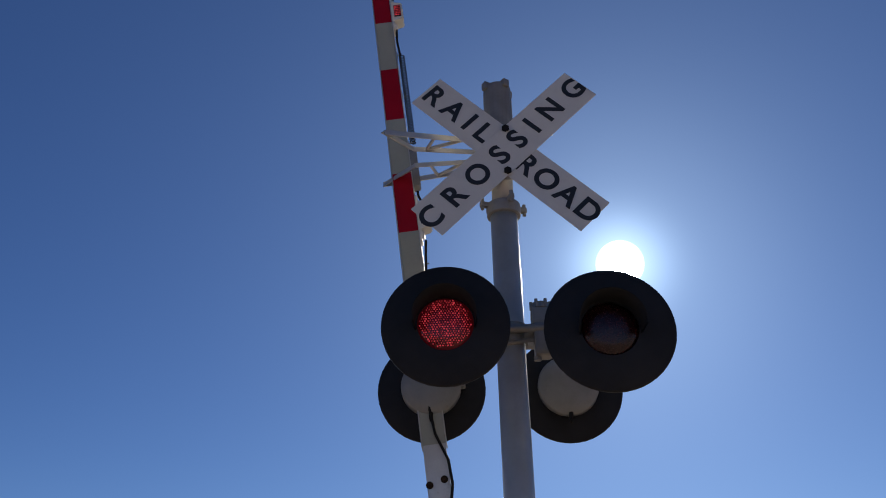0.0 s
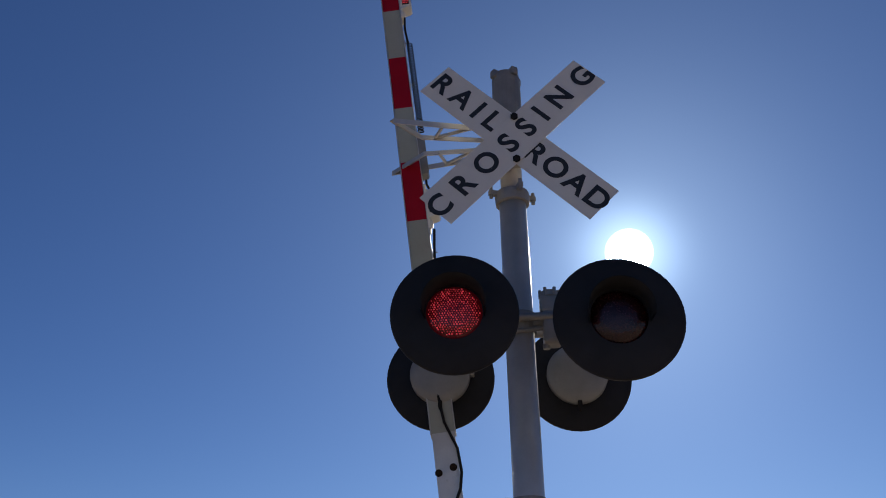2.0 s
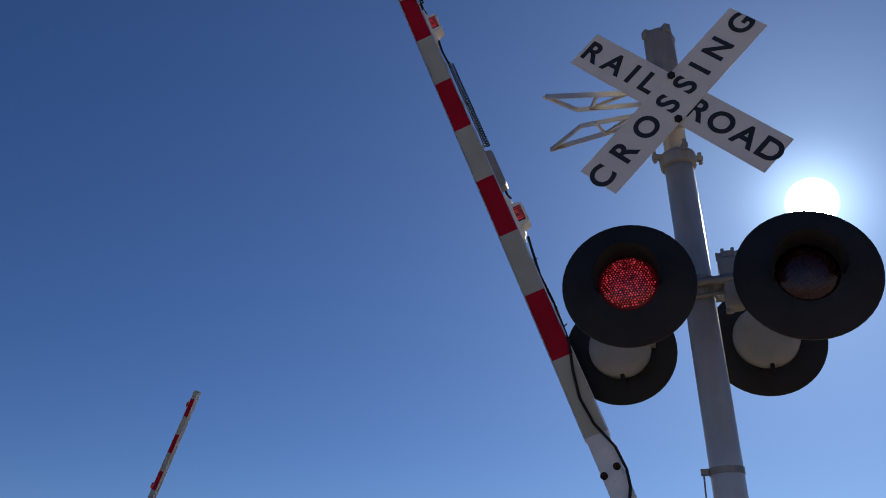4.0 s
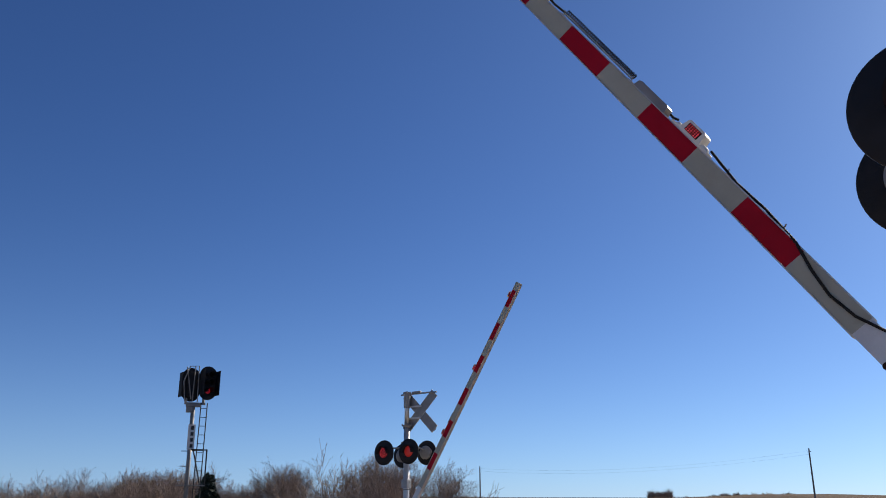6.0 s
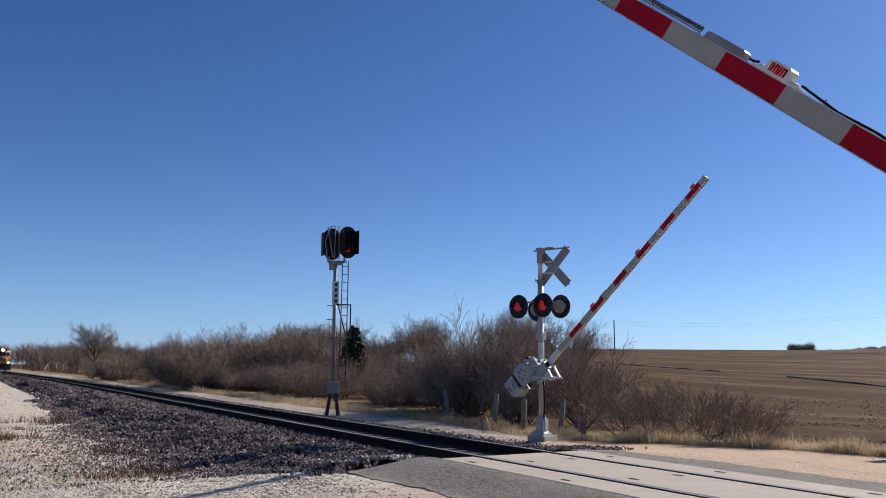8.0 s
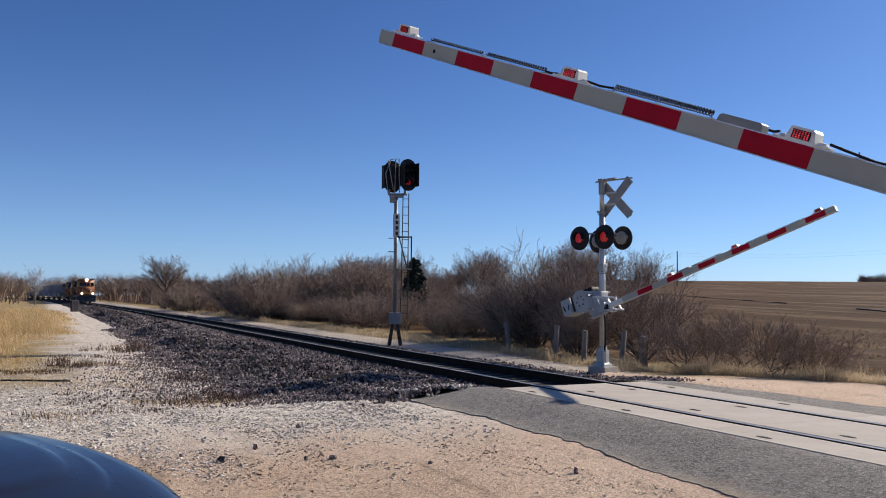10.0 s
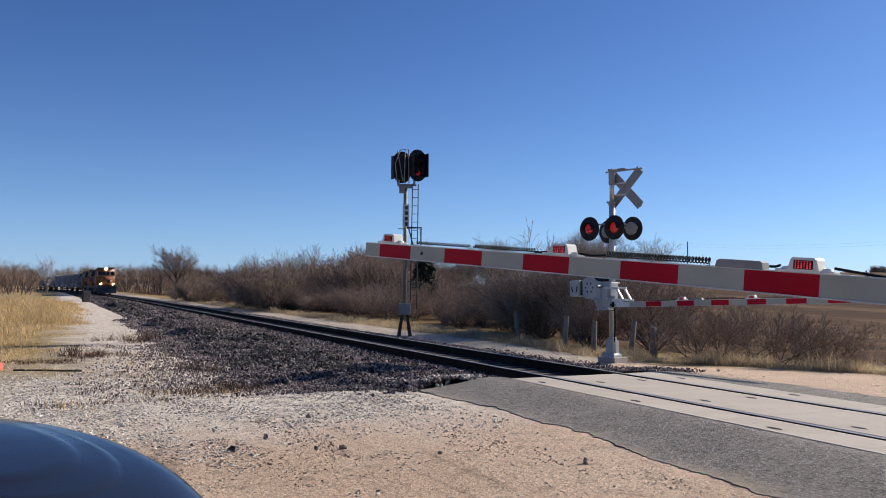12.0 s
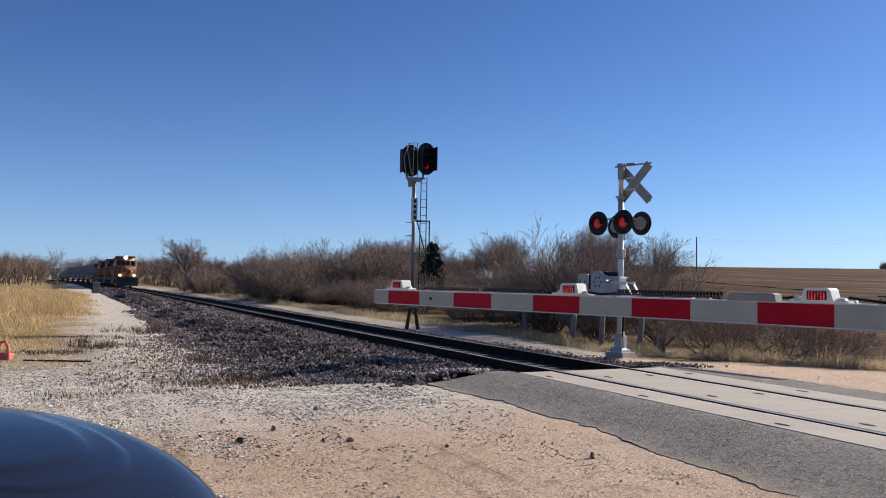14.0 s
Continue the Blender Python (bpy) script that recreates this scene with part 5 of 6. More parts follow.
rw = random.Random(77)
ring = []
for _ in range(330):
    az, d = radians(rw.uniform(-9, 24)), rw.uniform(165, 270)
    if abs(d * math.sin(az) - MID - bend(-d * math.cos(az))) > 9:
        ring.append((-d * math.cos(az), d * math.sin(az), rw.uniform(5.2, 8.5)))
for _ in range(200):
    az, d = radians(rw.uniform(-8, 9)), rw.uniform(330, 430)
    if abs(d * math.sin(az) - MID - bend(-d * math.cos(az))) > 7:
        ring.append((-d * math.cos(az), d * math.sin(az), rw.uniform(9.5, 13)))
far_woods("far_woods", ring, "far belt of bare brown woods along the line", 12, 0.13)
ridge = []
for az0, az1, d, n, h in ((51.6, 52.8, 420, 14, 7.5), (53.0, 54.4, 430, 9, 4.5), (55.3, 60.5, 440, 46, 5.2)):
    for _ in range(n):
        az, dd = radians(rw.uniform(az0, az1)), d + rw.uniform(-8, 8)
        ridge.append((-dd * math.cos(az), dd * math.sin(az), h * rw.uniform(0.75, 1.1)))
far_woods("ridge_trees", ridge, "far dark clumps of bare trees on the field ridge", 14, 0.32)


def cedar():
    rnd = random.Random(8)
    th = thing("cedar", pose(-47, 20.3, -0.1), "dark green cedar standing in the thicket", "tree")
    part("trunk", cyl(bmesh.new(), (0, 0, -0.1), (0, 0, 3.4), 0.1, 0.03, 7), BARK, th)
    verts, faces = [], []
    for _ in range(1500):
        z = 0.5 + 3.5 * rnd.random()
        r = 1.05 * (1 - (z - 0.5) / 3.7) ** 0.7 * rnd.uniform(0.35, 1.15)
        a = rnd.uniform(0, 6.283) + 0.5 * math.sin(z * 5)
        c = Vector((r * math.cos(a), r * math.sin(a), z))
        o = len(verts)
        for _ in range(4):
            verts.append(tuple(c + Vector((rnd.gauss(0, 0.11), rnd.gauss(0, 0.11), rnd.gauss(0, 0.09)))))
        faces += [(o, o + 1, o + 2), (o, o + 2, o + 3)]
    me = bpy.data.meshes.new("crown")
    me.from_pydata(verts, [], faces)
    me.materials.append(EVERGREEN)
    ob = new("crown", me)
    ob.parent = th


cedar()


# ---- grass ----
def blades(name, clumps, material, label, seed):
    rnd = random.Random(seed)
    verts, faces = [], []
    for x, y, h, n, spread in clumps:
        for _ in range(n):
            a, b = rnd.gauss(0, spread), rnd.gauss(0, spread)
            z = land(x + a, y + b)
            w = rnd.uniform(0.003, 0.007) * (1 + 0.03 * max(0, -x - 15))
            t = rnd.uniform(0, 6.283)
            lx, ly, hh = rnd.gauss(0.08, 0.42) * h, rnd.gauss(-0.1, 0.42) * h, h * rnd.uniform(0.35, 1.15)
            dx, dy = w * math.cos(t), w * math.sin(t)
            o = len(verts)
            verts += [(x + a - dx, y + b - dy, z - 0.02), (x + a + dx, y + b + dy, z - 0.02), (x + a + 0.4 * lx + dx * 0.7, y + b + 0.4 * ly + dy * 0.7, z + 0.6 * hh), (x + a + 0.4 * lx - dx * 0.7, y + b + 0.4 * ly - dy * 0.7, z + 0.6 * hh), (x + a + lx, y + b + ly, z + hh)]
            faces += [(o, o + 1, o + 2, o + 3), (o + 3, o + 2, o + 4)]
    stuff(name, verts, faces, material, label, "grass")


rg = random.Random(31)
left = []
for _ in range(3200):
    x = -21 - 75 * rg.random() ** 1.4
    edge = -1.3 + 2.2 * sstep(-22, -60, x) + 1.6 * noise.noise((x * 0.22, 3, 0))
    off = 12 * rg.random() ** 1.5
    thick = 0.5 + 0.5 * noise.noise((x * 0.35, off * 0.6, 9))
    if thick < 0.38:
        continue
    tuft = 0.35 + 1.1 * max(0.0, 0.45 + noise.noise((x * 0.45, (edge - off) * 0.7, 17)))
    left.append((x, edge - off + 0.5, tuft * rg.uniform(0.25, 0.75) * (0.25 + 0.75 * sstep(0, 2.5, off)) * (0.5 + 0.5 * sstep(-22, -32, x)), 26, 0.3))
left += [(rg.uniform(-24, -12), rg.uniform(-2, 2.4), rg.uniform(0.08, 0.16), 16, 0.25) for _ in range(14)]
for _ in range(260):
    x, y = rg.uniform(-34, -13.5), rg.uniform(-2.5, 2.7)
    if noise.noise((x * 0.4, y * 0.9, 13)) > 0.12:
        left.append((x, y, rg.uniform(0.03, 0.1), 26, 0.2))
blades("dry_grass", left, GRASSDRY, "tall straw-yellow dead grass beside the gravel", 32)
weeds = []
for x, y, sx, sy, n, h in ((-14.6, 2.75, 0.35, 0.4, 26, 0.13), (-23.2, 0.8, 0.5, 0.35, 16, 0.2), (-29.4, 2.2, 0.7, 0.5, 12, 0.3), (-21.7, -0.5, 0.35, 0.7, 18, 0.1), (-16.0, 1.2, 0.6, 0.8, 10, 0.07), (-13.4, 0.5, 0.25, 0.8, 12, 0.06), (-26.0, 1.2, 0.8, 0.7, 14, 0.12), (-18.6, 2.7, 0.5, 0.4, 12, 0.12)):
    weeds += [(x + rg.gauss(0, sx), y + rg.gauss(0, sy), h * rg.uniform(0.5, 1.3), 34, 0.14) for _ in range(n)]
blades("dead_weeds", weeds, WEED, "thin brown dead weeds on the gravel edge", 34)
verge = []
for _ in range(1150):
    x = -11.5 - 75 * rg.random() ** 1.5
    y0 = 12.9 if x < -17 else 14.4 + 1.9 * sstep(-16, -12, x)
    clump = noise.noise((x * 0.9, 0, 4))
    if clump < -0.12:
        continue
    verge.append((x, y0 + abs(rg.gauss(0, 0.7)), rg.uniform(0.12, 0.4) * (0.7 + clump), 22, 0.13))
for _ in range(620):
    x = rg.uniform(-20.5, -8.6)
    y0 = 13.6 + 2.9 * sstep(-17.5, -11.5, x) + 0.35 * noise.noise((x * 0.8, 1, 0))
    tuft = noise.noise((x * 1.3, 2, 8))
    verge.append((x, y0 + abs(rg.gauss(0, 0.3)), rg.uniform(0.18, 0.42) * (0.6 + 1.1 * tuft), 26, 0.11))
blades("verge_grass", verge, GRASSGREY, "bleached dead grass along the thicket edge", 33)


# ---- posts, poles, markers ----
def fence_posts():
    bm = cyl(bmesh.new(), (0, 0, -0.3), (0, 0, 0.98), 0.085, 0.075, 9)
    bmesh.ops.bevel(bm, geom=[e for e in bm.edges if e.verts[0].co.z > 0.9 and e.verts[1].co.z > 0.9], offset=0.015, segments=2, affect="EDGES")
    first = tagged(link("fence_post", bm, POSTWOOD), "grey weathered wooden post beside the road", "post", "roadside posts")
    spots = [(-25.0, 14.28, 3, -4, 0.95), (-21.3, 13.75, -2, 3, 1.0), (-19.6, 13.6, 2, 2, 0.95), (-18.9, 14.35, -3, 9, 0.98), (-18.2, 14.6, 2, -14, 0.9), (-18.7, 14.9, 5, 4, 0.95)]
    for k, (x, y, a, b, s) in enumerate(spots):
        ob = first if k == 0 else copy_thing(first, Matrix())
        ob.matrix_basis = pose(x, y, land(x, y), a, b, 30 * k) @ Matrix.Diagonal((1, 1, s, 1))


fence_posts()


def utility_pole(az, d, h, name="utility_pole"):
    x, y = -d * math.cos(radians(az)), d * math.sin(radians(az))
    th = thing(name, pose(x, y, land(x, y) - 0.2), "thin wooden utility pole on the field ridge", "utility pole", "utility poles")
    part("pole", cyl(bmesh.new(), (0, 0, -0.5), (0, 0, h), 0.17, 0.12, 9), POSTWOOD, th)
    part("crossarm", box(bmesh.new(), (0, 0, h - 0.6), (0.1, 0.9, 0.12), (0, 0, az)), POSTWOOD, th)
    return Vector((x, y, land(x, y) + h - 0.6))


tops = [utility_pole(40.85, 190, 7.8), utility_pole(61.4, 165, 9.4)]
a, b = tops
for k in range(2):
    pts = [a.lerp(b, i / 14) + Vector((0, 0, -0.6 * k - 3.2 * (1 - (2 * i / 14 - 1) ** 2) * 0.5)) for i in range(15)]
    ob = link("overhead_wire", tube(bmesh.new(), pts, 0.007, 3), RUBBER)
    tagged(ob, "thin overhead wire strung between the poles", "wire", "overhead wires")


def marker_sign():
    x, y = -10.52, 17.02
    th = thing("hazard_marker", pose(x, y, land(x, y), 0, 0, 205), "yellow and black striped hazard marker on a steel post", "road sign")
    yellow = surface("yellow sheeting", (0.55, 0.4, 0.03), (0.65, 0.48, 0.05), 0.5, 0, 4, 60, 0.05, 0.05)
    part("post", box(bmesh.new(), (0, -0.03, 0.3), (0.05, 0.03, 1.2), bevel=0.004), GALV, th)
    pl = part("plate", box(bmesh.new(), (0, 0, 0.63), (0.3, 0.004, 0.6), bevel=0.001), yellow, th, "yellow marker plate")
    for k in range(3):
        bm = prism(bmesh.new(), [(-0.149, 0.4 + 0.17 * k - 0.06), (0.149, 0.4 + 0.17 * k + 0.02), (0.149, 0.4 + 0.17 * k + 0.1), (-0.149, 0.4 + 0.17 * k + 0.02)], 0.003, pose(0, 0.003, 0))
        part("stripe", bm, LETTER, pl)


marker_sign()


def terrace(az0, d0, az1, d1, width, name="terrace_bank"):
    """A low grassed bank that follows the slope of the field."""
    xs = []
    for i in range(41):
        f = i / 40
        az, d = radians(az0 + (az1 - az0) * f), 1 / ((1 - f) / d0 + f / d1)
        xs.append((d, az))
    verts, faces = [], []
    for i, (d, az) in enumerate(xs):
        for k, (o, h) in enumerate(((-width, -0.2), (-width * 0.3, 0.1), (width * 0.3, 0.11), (width, -0.2))):
            dd = d + o
            x, y = -dd * math.cos(az), dd * math.sin(az)
            verts.append((x, y, land(x, y) + h + 0.1 * noise.noise((x * 0.3, y * 0.3, 2))))
        if i:
            for k in range(3):
                a = (i - 1) * 4 + k
                faces.append((a, a + 1, a + 5, a + 4))
    me = bpy.data.meshes.new(name)
    me.from_pydata(verts, [], faces)
    me.materials.append(TERRACE)
    tagged(new(name, me), "dark grassed terrace bank across the stubble field", "field bank", kind="structure")


TERRACE = surface("dark winter sod", (0.04, 0.023, 0.012), (0.08, 0.048, 0.027), 0.95, 0, 0.5, 12, 0.5, 0.1, where="World")
terrace(39.5, 135, 47.5, 99.1, 0.8)
terrace(51.4, 87.7, 60, 70, 0.7)
terrace(40.5, 230, 64, 170, 1.6)


def relay_cabinet():
    th = thing("relay_cabinet", pose(-97, 2.85, -0.25, 0, 0, 4), "small grey metal relay cabinet with a post beside the line", "cabinet")
    part("body", box(bmesh.new(), (0, 0.1, 0.72), (0.55, 0.62, 1.15), bevel=0.03), POSTWOOD, th)
    part("roof", box(bmesh.new(), (0, 0.1, 1.32), (0.62, 0.7, 0.06), bevel=0.02), GALV, th)
    part("door", box(bmesh.new(), (0.28, 0.1, 0.72), (0.02, 0.52, 1.0), bevel=0.006), POSTWOOD, th)
    part("post", cyl(bmesh.new(), (0, -0.3, 0), (0, -0.3, 1.95), 0.07, seg=10), TIE, th)
    part("post_head", box(bmesh.new(), (0, -0.3, 1.8), (0.2, 0.26, 0.34), bevel=0.03), TIE, th)
    part("plinth", box(bmesh.new(), (0, 0.1, 0.06), (0.7, 0.75, 0.16), bevel=0.01), FOOTING, th)


relay_cabinet()


def cable_marker():
    red = surface("faded red plastic", (0.5, 0.09, 0.05), (0.62, 0.16, 0.1), 0.6, 0, 5, 60, 0.1, 0.05)
    th = thing("plastic_marker", pose(-20.2, -1.2, land(-20.2, -1.2), 0, 0, 60), "faded red plastic loop marker lying in the grass", "marker")
    part("loop", tube(bmesh.new(), [(-0.13, 0, 0), (-0.12, 0, 0.2), (-0.06, 0.02, 0.36), (0.04, 0.02, 0.4), (0.12, 0, 0.3), (0.15, 0, 0.1), (0.16, 0, 0)], 0.035, 8), red, th, smooth=True)
    part("foot", box(bmesh.new(), (0, 0, 0.07), (0.42, 0.18, 0.18), bevel=0.04), red, th)
    bm = tube(bmesh.new(), [(0.2, 0, 0.02), (0.8, 0.3, 0.02), (1.3, 0.35, 0.03), (1.5, 0.6, 0.02)], 0.02, 7)
    tagged(link("drain_hose", bm, RUBBER, True), "dark hose lying across the gravel edge", "hose").matrix_basis = pose(-19.9, -0.9, land(-19.9, -0.9), 0, 0, 40)


cable_marker()


# ---- parked car ----
def parked_car():
    paint, n, l, b = base("dark blue car paint")
    b.inputs["Base Color"].default_value = (0.013, 0.014, 0.018, 1)
    b.inputs["Metallic"].default_value, b.inputs["Roughness"].default_value = 0.0, 0.28
    b.inputs["Coat Weight"].default_value, b.inputs["Coat Roughness"].default_value = 0.5, 0.05
    fl = noise_tex(n, l, n.new("ShaderNodeTexCoord").outputs["Object"], 7, 6)
    l.new(math_node(n, l, "ADD", math_node(n, l, "MULTIPLY", fl, 0.25), 0.18), b.inputs["Roughness"])
    th = thing("parked_car", pose(-3.182, 0.49, 0, 0, 0, -47.6), "dark blue glossy car with dusty creased bonnet parked on the dirt", "car")
    LONG, WIDE, HIGH, BACK = 1.83, 0.83, 1.05, 0.62
    # front end: a crowned shell with an oval plan, a raised panel on the bonnet and rolled edges
    bm = bmesh.new()
    rings = []
    shape = [(0.0, 0.0), (0.2, -0.002), (0.4, -0.007), (0.55, -0.013), (0.585, -0.015), (0.6, -0.021), (0.615, -0.025), (0.68, -0.03), (0.705, -0.032), (0.715, -0.038), (0.73, -0.041), (0.8, -0.046), (0.85, -0.055), (0.89, -0.068), (0.93, -0.09), (0.965, -0.125), (0.99, -0.185), (1.0, -0.26), (1.012, -0.42), (1.0, -0.6), (0.96, -0.76)]
    for rho, dz in shape:
        ring = [(WIDE * rho, -LONG - BACK)]
        for k in range(61):
            a = math.pi * k / 60
            ca, sa = math.cos(a), math.sin(a)
            ring.append((math.copysign(abs(ca) ** 0.9, ca) * WIDE * rho, -LONG + sa ** 0.9 * LONG * rho))
        ring.append((-WIDE * rho, -LONG - BACK))
        rings.append([bm.verts.new((x, y, HIGH + dz - 0.235 * max(0.0, (y + LONG) / LONG) ** 2)) for x, y in ring])
    for p, q in zip(rings, rings[1:]):
        for k in range(62):
            bm.faces.new((p[k], p[k + 1], q[k + 1], q[k]))
    bmesh.ops.remove_doubles(bm, verts=bm.verts[:], dist=0.0005)
    bmesh.ops.recalc_face_normals(bm, faces=bm.faces[:])
    part("bonnet", bm, paint, th, "dark blue glossy bonnet and wings with a raised panel", True)
    rear = LONG + BACK
    bm = prism(bmesh.new(), [(-rear - 2.3, 0.34), (-rear + 0.04, 0.3), (-rear + 0.04, 1.02), (-rear - 1.6, 1.05), (-rear - 2.28, 0.98), (-rear - 2.38, 0.7)], 2 * WIDE - 0.01, pose(WIDE - 0.005, 0, 0, 0, 0, 90))
    bmesh.ops.bevel(bm, geom=bm.edges[:], offset=0.06, segments=3, affect="EDGES")
    part("body", bm, paint, th, "dark blue doors and tail", True)
    bm = prism(bmesh.new(), [(-rear - 1.85, 1.03), (-rear + 0.0, 1.03), (-rear - 0.6, 1.44), (-rear - 1.4, 1.45)], 1.42, pose(0.71, 0, 0, 0, 0, 90))
    bmesh.ops.bevel(bm, geom=bm.edges[:], offset=0.05, segments=2, affect="EDGES")
    part("windows", bm, surface("dark car glass", (0.012, 0.013, 0.014), (0.02, 0.02, 0.022), 0.15, 0, 2, 40, 0.0, 0.05), th, "dark tinted glass all round the cabin", True)
    part("roof", box(bmesh.new(), (0, -rear - 1.0, 1.45), (1.36, 0.95, 0.05), bevel=0.02), paint, th)
    glass = surface("headlamp glass", (0.5, 0.5, 0.5), (0.6, 0.6, 0.6), 0.15, 0.3, 4, 60, 0.0, 0.05)
    part("grille", box(bmesh.new(), (0, -0.05, 0.5), (0.42, 0.1, 0.12), bevel=0.02), BLACK, th)
    for s in (-1, 1):
        part("headlight", box(bmesh.new(), (s * 0.45, -0.29, 0.6), (0.26, 0.1, 0.1), (0, 0, s * -32), 0.03), glass, th)
        part("mirror", box(bmesh.new(), (s * 0.9, -rear - 0.25, 1.06), (0.18, 0.1, 0.13), (0, 0, 0), 0.03), paint, th)
        for y in (-1.42, -3.9):
            w = part("wheel", lathe(bmesh.new(), [(0.2, -0.1), (0.3, -0.11), (0.32, -0.08), (0.32, 0.08), (0.3, 0.11), (0.2, 0.1)], pose(s * 0.7, y, 0.32, 0, 90, 0), 28), RUBBER, th, "black tyre", True)
            part("rim", lathe(bmesh.new(), [(0.0, -0.06), (0.18, -0.07), (0.2, -0.1), (0.2, 0.1), (0.18, 0.07), (0.0, 0.06)], pose(s * 0.7, y, 0.32, 0, 90, 0), 28), ALU, w, "alloy rim", True)
    return th


parked_car()

# ---- train ----
ORANGE = surface("orange locomotive paint", (0.17, 0.048, 0.012), (0.24, 0.07, 0.018), 0.5, 0, 1.5, 40, 0.1, 0.08, wear=(0.2, 0.1, 0.05))
YELLOW = surface("yellow stripe paint", (0.3, 0.16, 0.03), (0.36, 0.2, 0.04), 0.5, 0, 2, 40, 0.1, 0.05)
# dark running gear and roofs; on the engine hood it stands for shade
DARKPAINTSHADE = surface("dark paint and hood shade", (0.02, 0.022, 0.022), (0.05, 0.05, 0.048), 0.6, 0, 1.5, 40, 0.1, 0.1)
HOPPER = surface("grey hopper paint", (0.2, 0.21, 0.22), (0.32, 0.33, 0.34), 0.6, 0, 0.8, 30, 0.1, 0.2, wear=(0.16, 0.1, 0.07))
GLASSDARK = surface("dark cab glass", (0.01, 0.011, 0.012), (0.02, 0.02, 0.022), 0.1, 0, 2, 40, 0.0, 0.05)


def bogie(parent, x):
    bg = part("bogie", box(bmesh.new(), (x, 0, 0.55), (3.6, 2.3, 0.34), bevel=0.05), DARKPAINTSHADE, parent, "black wheel truck")
    for dx in (-1.35, 0, 1.35):
        for s in (-1, 1):
            part("wheel", cyl(bmesh.new(), (x + dx, s * 0.7, 0.5), (x + dx, s * 0.83, 0.5), 0.5, seg=20), RUST, bg)


def locomotive(label, lit):
    th = thing("locomotive", Matrix(), label, "locomotive", "train")
    part("underframe", box(bmesh.new(), (-11, 0, 1.25), (22, 3.0, 0.4), bevel=0.05), DARKPAINTSHADE, th, "black walkway frame")
    part("fuel_tank", box(bmesh.new(), (-11.5, 0, 0.75), (6, 2.5, 0.75), bevel=0.15), DARKPAINTSHADE, th)
    bogie(th, -4.2)
    bogie(th, -17.8)
    bm = prism(bmesh.new(), [(-3.1, 1.45), (-0.85, 1.45), (-0.75, 2.55), (-1.6, 2.95), (-3.1, 3.05)], 1.7, pose(0, -0.85, 0))
    bmesh.ops.bevel(bm, geom=bm.edges[:], offset=0.1, segments=3, affect="EDGES")
    nose = part("nose", bm, ORANGE, th, "orange short nose", True)
    for z in (1.75, 2.05):
        part("nose_stripe", box(bmesh.new(), (-0.77, 0, z), (0.05, 1.3, 0.1)), YELLOW, nose)
    part("nose_door", box(bmesh.new(), (-0.76, 0.3, 2.2), (0.05, 0.5, 0.5)), DARKPAINTSHADE, nose)
    bm = prism(bmesh.new(), [(-5.8, 1.45), (-3.0, 1.45), (-3.0, 3.0), (-3.35, 4.1), (-3.6, 4.45), (-5.8, 4.45)], 3.0, pose(0, -1.5, 0))
    bmesh.ops.bevel(bm, geom=bm.edges[:], offset=0.12, segments=3, affect="EDGES")
    cab = part("cab", bm, ORANGE, th, "orange driver's cab", True)
    for y in (-0.95, -0.32, 0.32, 0.95):
        part("windscreen", box(bmesh.new(), (-3.14, y, 3.55), (0.06, 0.52, 0.62), (0, -17, 0), 0.01), GLASSDARK, cab, "dark windscreen pane")
    for s in (-1, 1):
        part("side_window", box(bmesh.new(), (-4.5, s * 1.5, 3.4), (1.4, 0.04, 0.65), bevel=0.01), GLASSDARK, cab)
    part("brow_stripe", box(bmesh.new(), (-3.06, 0, 3.13), (0.08, 2.5, 0.14), (0, -8, 0)), YELLOW, cab)
    for s in (-1, 1):
        part("corner_stripe", box(bmesh.new(), (-3.1, s * 1.36, 3.6), (0.1, 0.14, 1.0), (0, -17, 0)), YELLOW, cab)
        part("nose_corner_stripe", box(bmesh.new(), (-0.82, s * 0.74, 2.15), (0.05, 0.12, 1.1)), YELLOW, nose)
    part("cab_roof", box(bmesh.new(), (-4.7, 0, 4.5), (2.6, 2.7, 0.12), bevel=0.05), DARKPAINTSHADE, cab)
    lm = WHITELAMP if lit else GLASSDARK
    part("headlight", lathe(bmesh.new(), [(0.0, 0.03), (0.2, 0.02), (0.24, 0.0)], pose(-3.2, 0, 4.36, 0, 90, 0), 16), lm, th, "lit white headlight over the cab" if lit else "")
    for s in (-1, 1):
        part("ditch_light", lathe(bmesh.new(), [(0.0, 0.03), (0.13, 0.02), (0.16, 0.0)], pose(-0.28, s * 0.95, 1.75, 0, 90, 0), 14), lm, th, "lit ditch light" if lit else "")
    # orange hood coloured dark: the shade on its side is put into the paint
    bm = box(bmesh.new(), (-13.2, 0, 2.75), (14.6, 1.8, 2.6), bevel=0.12)
    hood = part("engine_hood", bm, DARKPAINTSHADE, th, "long engine hood coloured dark as its shaded side, with an orange band")
    for s in (-1, 1):
        part("orange_band", box(bmesh.new(), (-13.2, s * 0.915, 2.2), (14.4, 0.03, 0.7)), ORANGE, hood)
    part("hood_roof", box(bmesh.new(), (-13.2, 0, 4.1), (14.4, 1.9, 0.25), bevel=0.1), DARKPAINTSHADE, hood)
    part("radiator", box(bmesh.new(), (-18.6, 0, 3.9), (3.6, 3.0, 0.7), bevel=0.1), DARKPAINTSHADE, hood)
    for i in range(8):
        for s in (-1, 1):
            part("louvre", box(bmesh.new(), (-7.4 - 1.5 * i, s * 0.91, 3.0), (1.0, 0.04, 1.3), bevel=0.01), DARKPAINTSHADE, hood)
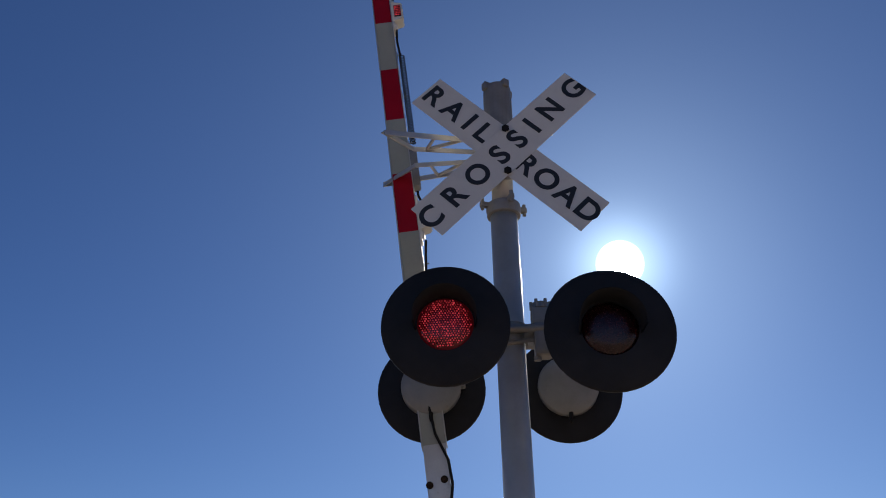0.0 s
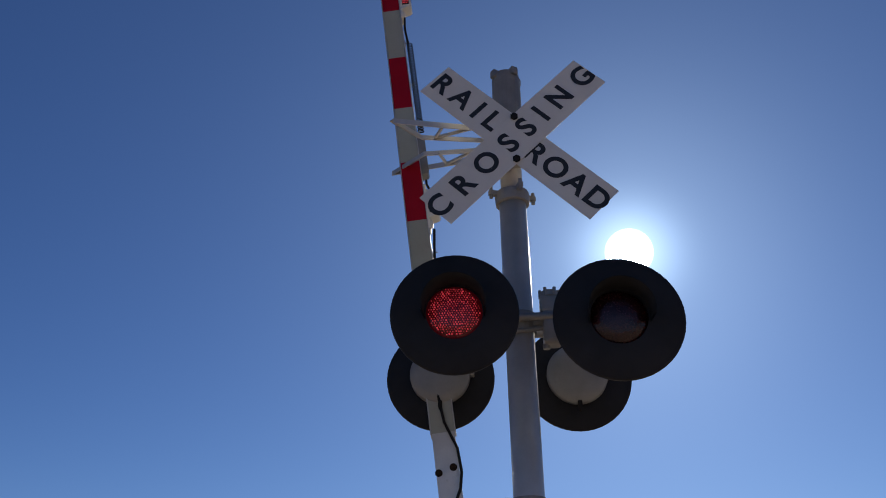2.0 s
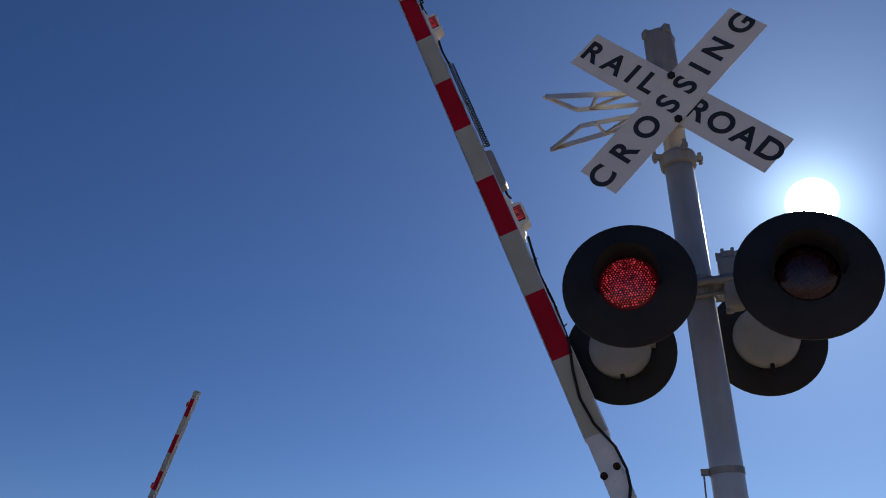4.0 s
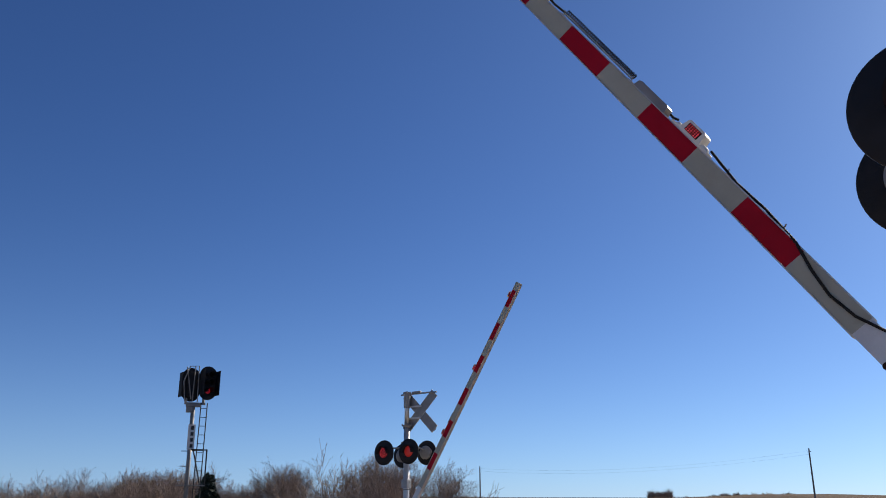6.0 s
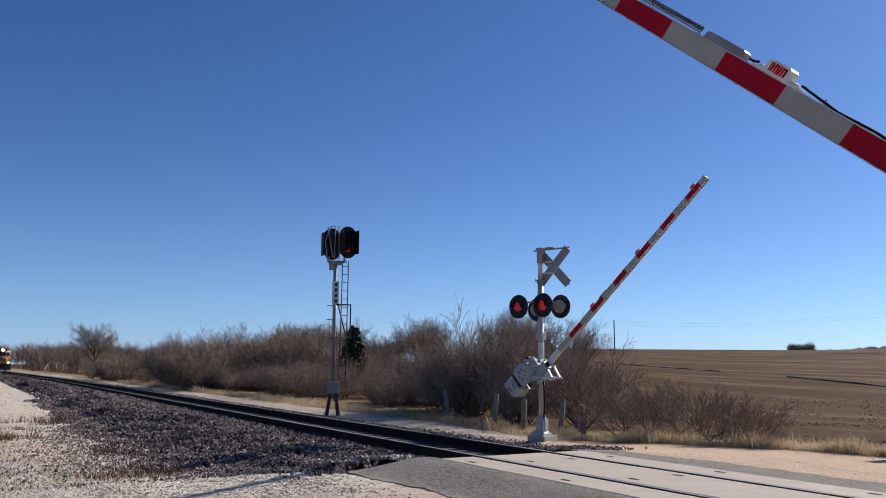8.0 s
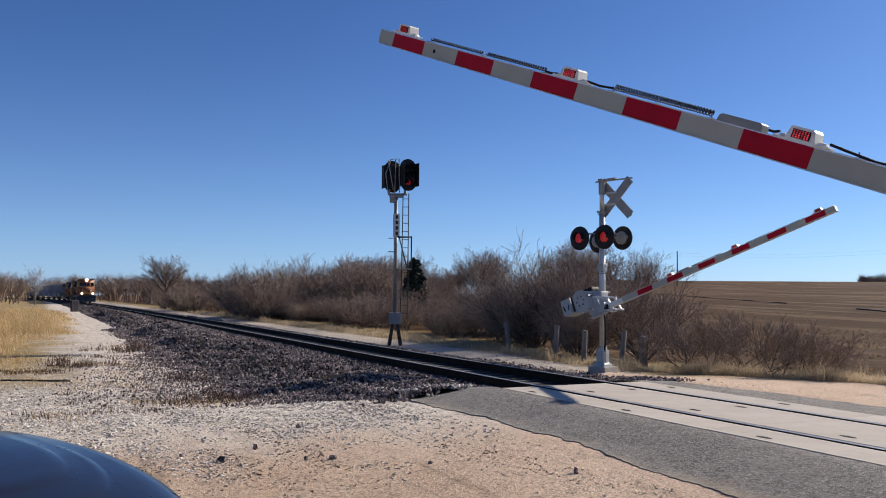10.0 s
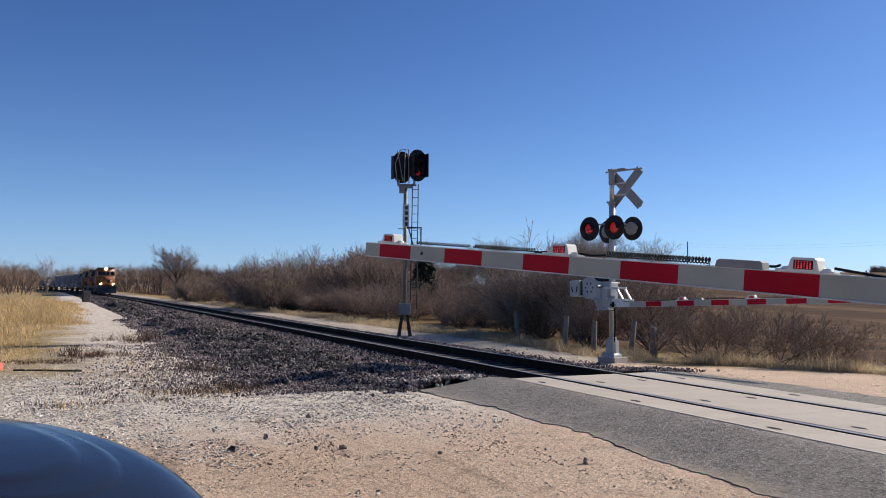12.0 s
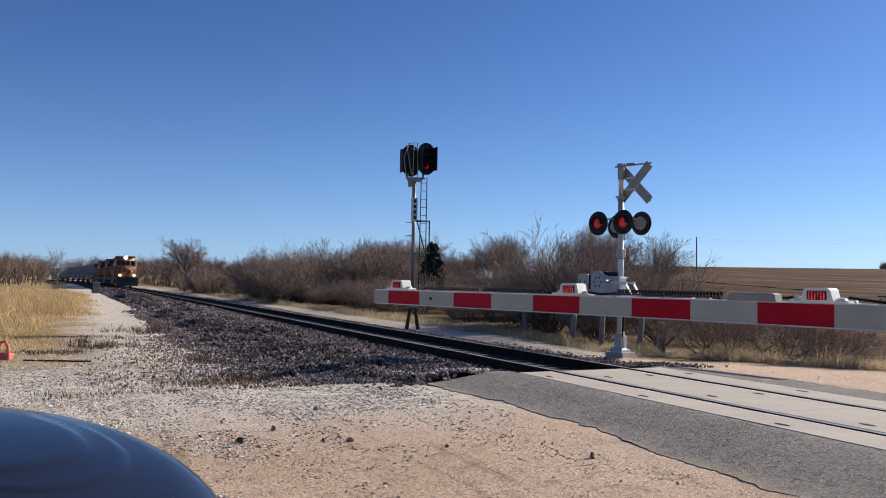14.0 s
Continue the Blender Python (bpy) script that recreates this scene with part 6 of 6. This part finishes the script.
    part("snow_plough", prism(bmesh.new(), [(-0.5, 0.25), (0.15, 0.2), (-0.05, 1.05), (-0.5, 1.05)], 2.9, pose(0, -1.45, 0)), DARKPAINTSHADE, th, "black snow plough")
    for s in (-1, 1):
        part("hand_rail", tube(bmesh.new(), [(-0.15, s * 1.4, 1.45), (-0.15, s * 1.4, 2.5), (-2.9, s * 1.45, 2.5)], 0.025, 5), YELLOW, th)
        part("hand_rail", tube(bmesh.new(), [(-6, s * 1.45, 2.5), (-21.6, s * 1.45, 2.5), (-21.6, s * 1.45, 1.45)], 0.025, 5), YELLOW, th)
    return th


def hopper():
    th = thing("hopper_wagon", Matrix(), "grey covered hopper wagon in the train", "freight wagon", "train")
    bm = prism(bmesh.new(), [(-16.6, 2.0), (-14.2, 1.0), (-2.6, 1.0), (-0.4, 2.0), (-0.4, 4.3), (-16.6, 4.3)], 3.1, pose(0, -1.55, 0))
    bmesh.ops.bevel(bm, geom=bm.edges[:], offset=0.2, segments=2, affect="EDGES")
    body = part("body", bm, HOPPER, th, "grey ribbed hopper body")
    for i in range(11):
        for s in (-1, 1):
            part("rib", box(bmesh.new(), (-1.2 - 1.45 * i, s * 1.57, 3.0), (0.1, 0.08, 2.3)), HOPPER, body)
    part("roof_hatch", box(bmesh.new(), (-8.5, 0, 4.4), (14.5, 0.7, 0.16), bevel=0.04), HOPPER, body)
    part("sill", box(bmesh.new(), (-8.5, 0, 1.05), (17, 0.5, 0.3)), DARKPAINTSHADE, th)
    for x in (-2.0, -15.0):
        bg = part("bogie", box(bmesh.new(), (x, 0, 0.55), (2.2, 2.2, 0.3), bevel=0.05), DARKPAINTSHADE, th)
        for dx in (-0.85, 0.85):
            for s in (-1, 1):
                part("wheel", cyl(bmesh.new(), (x + dx, s * 0.7, 0.45), (x + dx, s * 0.83, 0.45), 0.45, seg=18), RUST, bg)
    return th


TRAIN = [(locomotive("orange and black diesel locomotive with lit headlights leading the train", True), 0.0)]
second = locomotive("orange and black diesel locomotive coupled behind the leader", False)
TRAIN.append((second, 22.8))
TRAIN.append((copy_thing(second, Matrix()), 45.6))
wagon = hopper()
for i in range(9):
    TRAIN.append((wagon if i == 0 else copy_thing(wagon, Matrix()), 68.6 + 17.6 * i))


def on_line(x, length):
    """Pose of a vehicle whose front is at x along the line."""
    y0, y1 = MID + bend(x), MID + bend(x - length)
    return pose(x, y0, RAIL_TOP, 0, 0, math.degrees(math.atan2(y0 - y1, length)))


def key_train():
    for ob, behind in TRAIN:
        length = 22.0 if behind < 60 else 17.0
        walk(ob, [(t, on_line(-(129 + 11.0 * (14 - t)) - behind, length)) for t in (0, 2, 4, 6, 8, 10, 12, 14)])


def motions():
    key_arms()
    key_train()


motions()
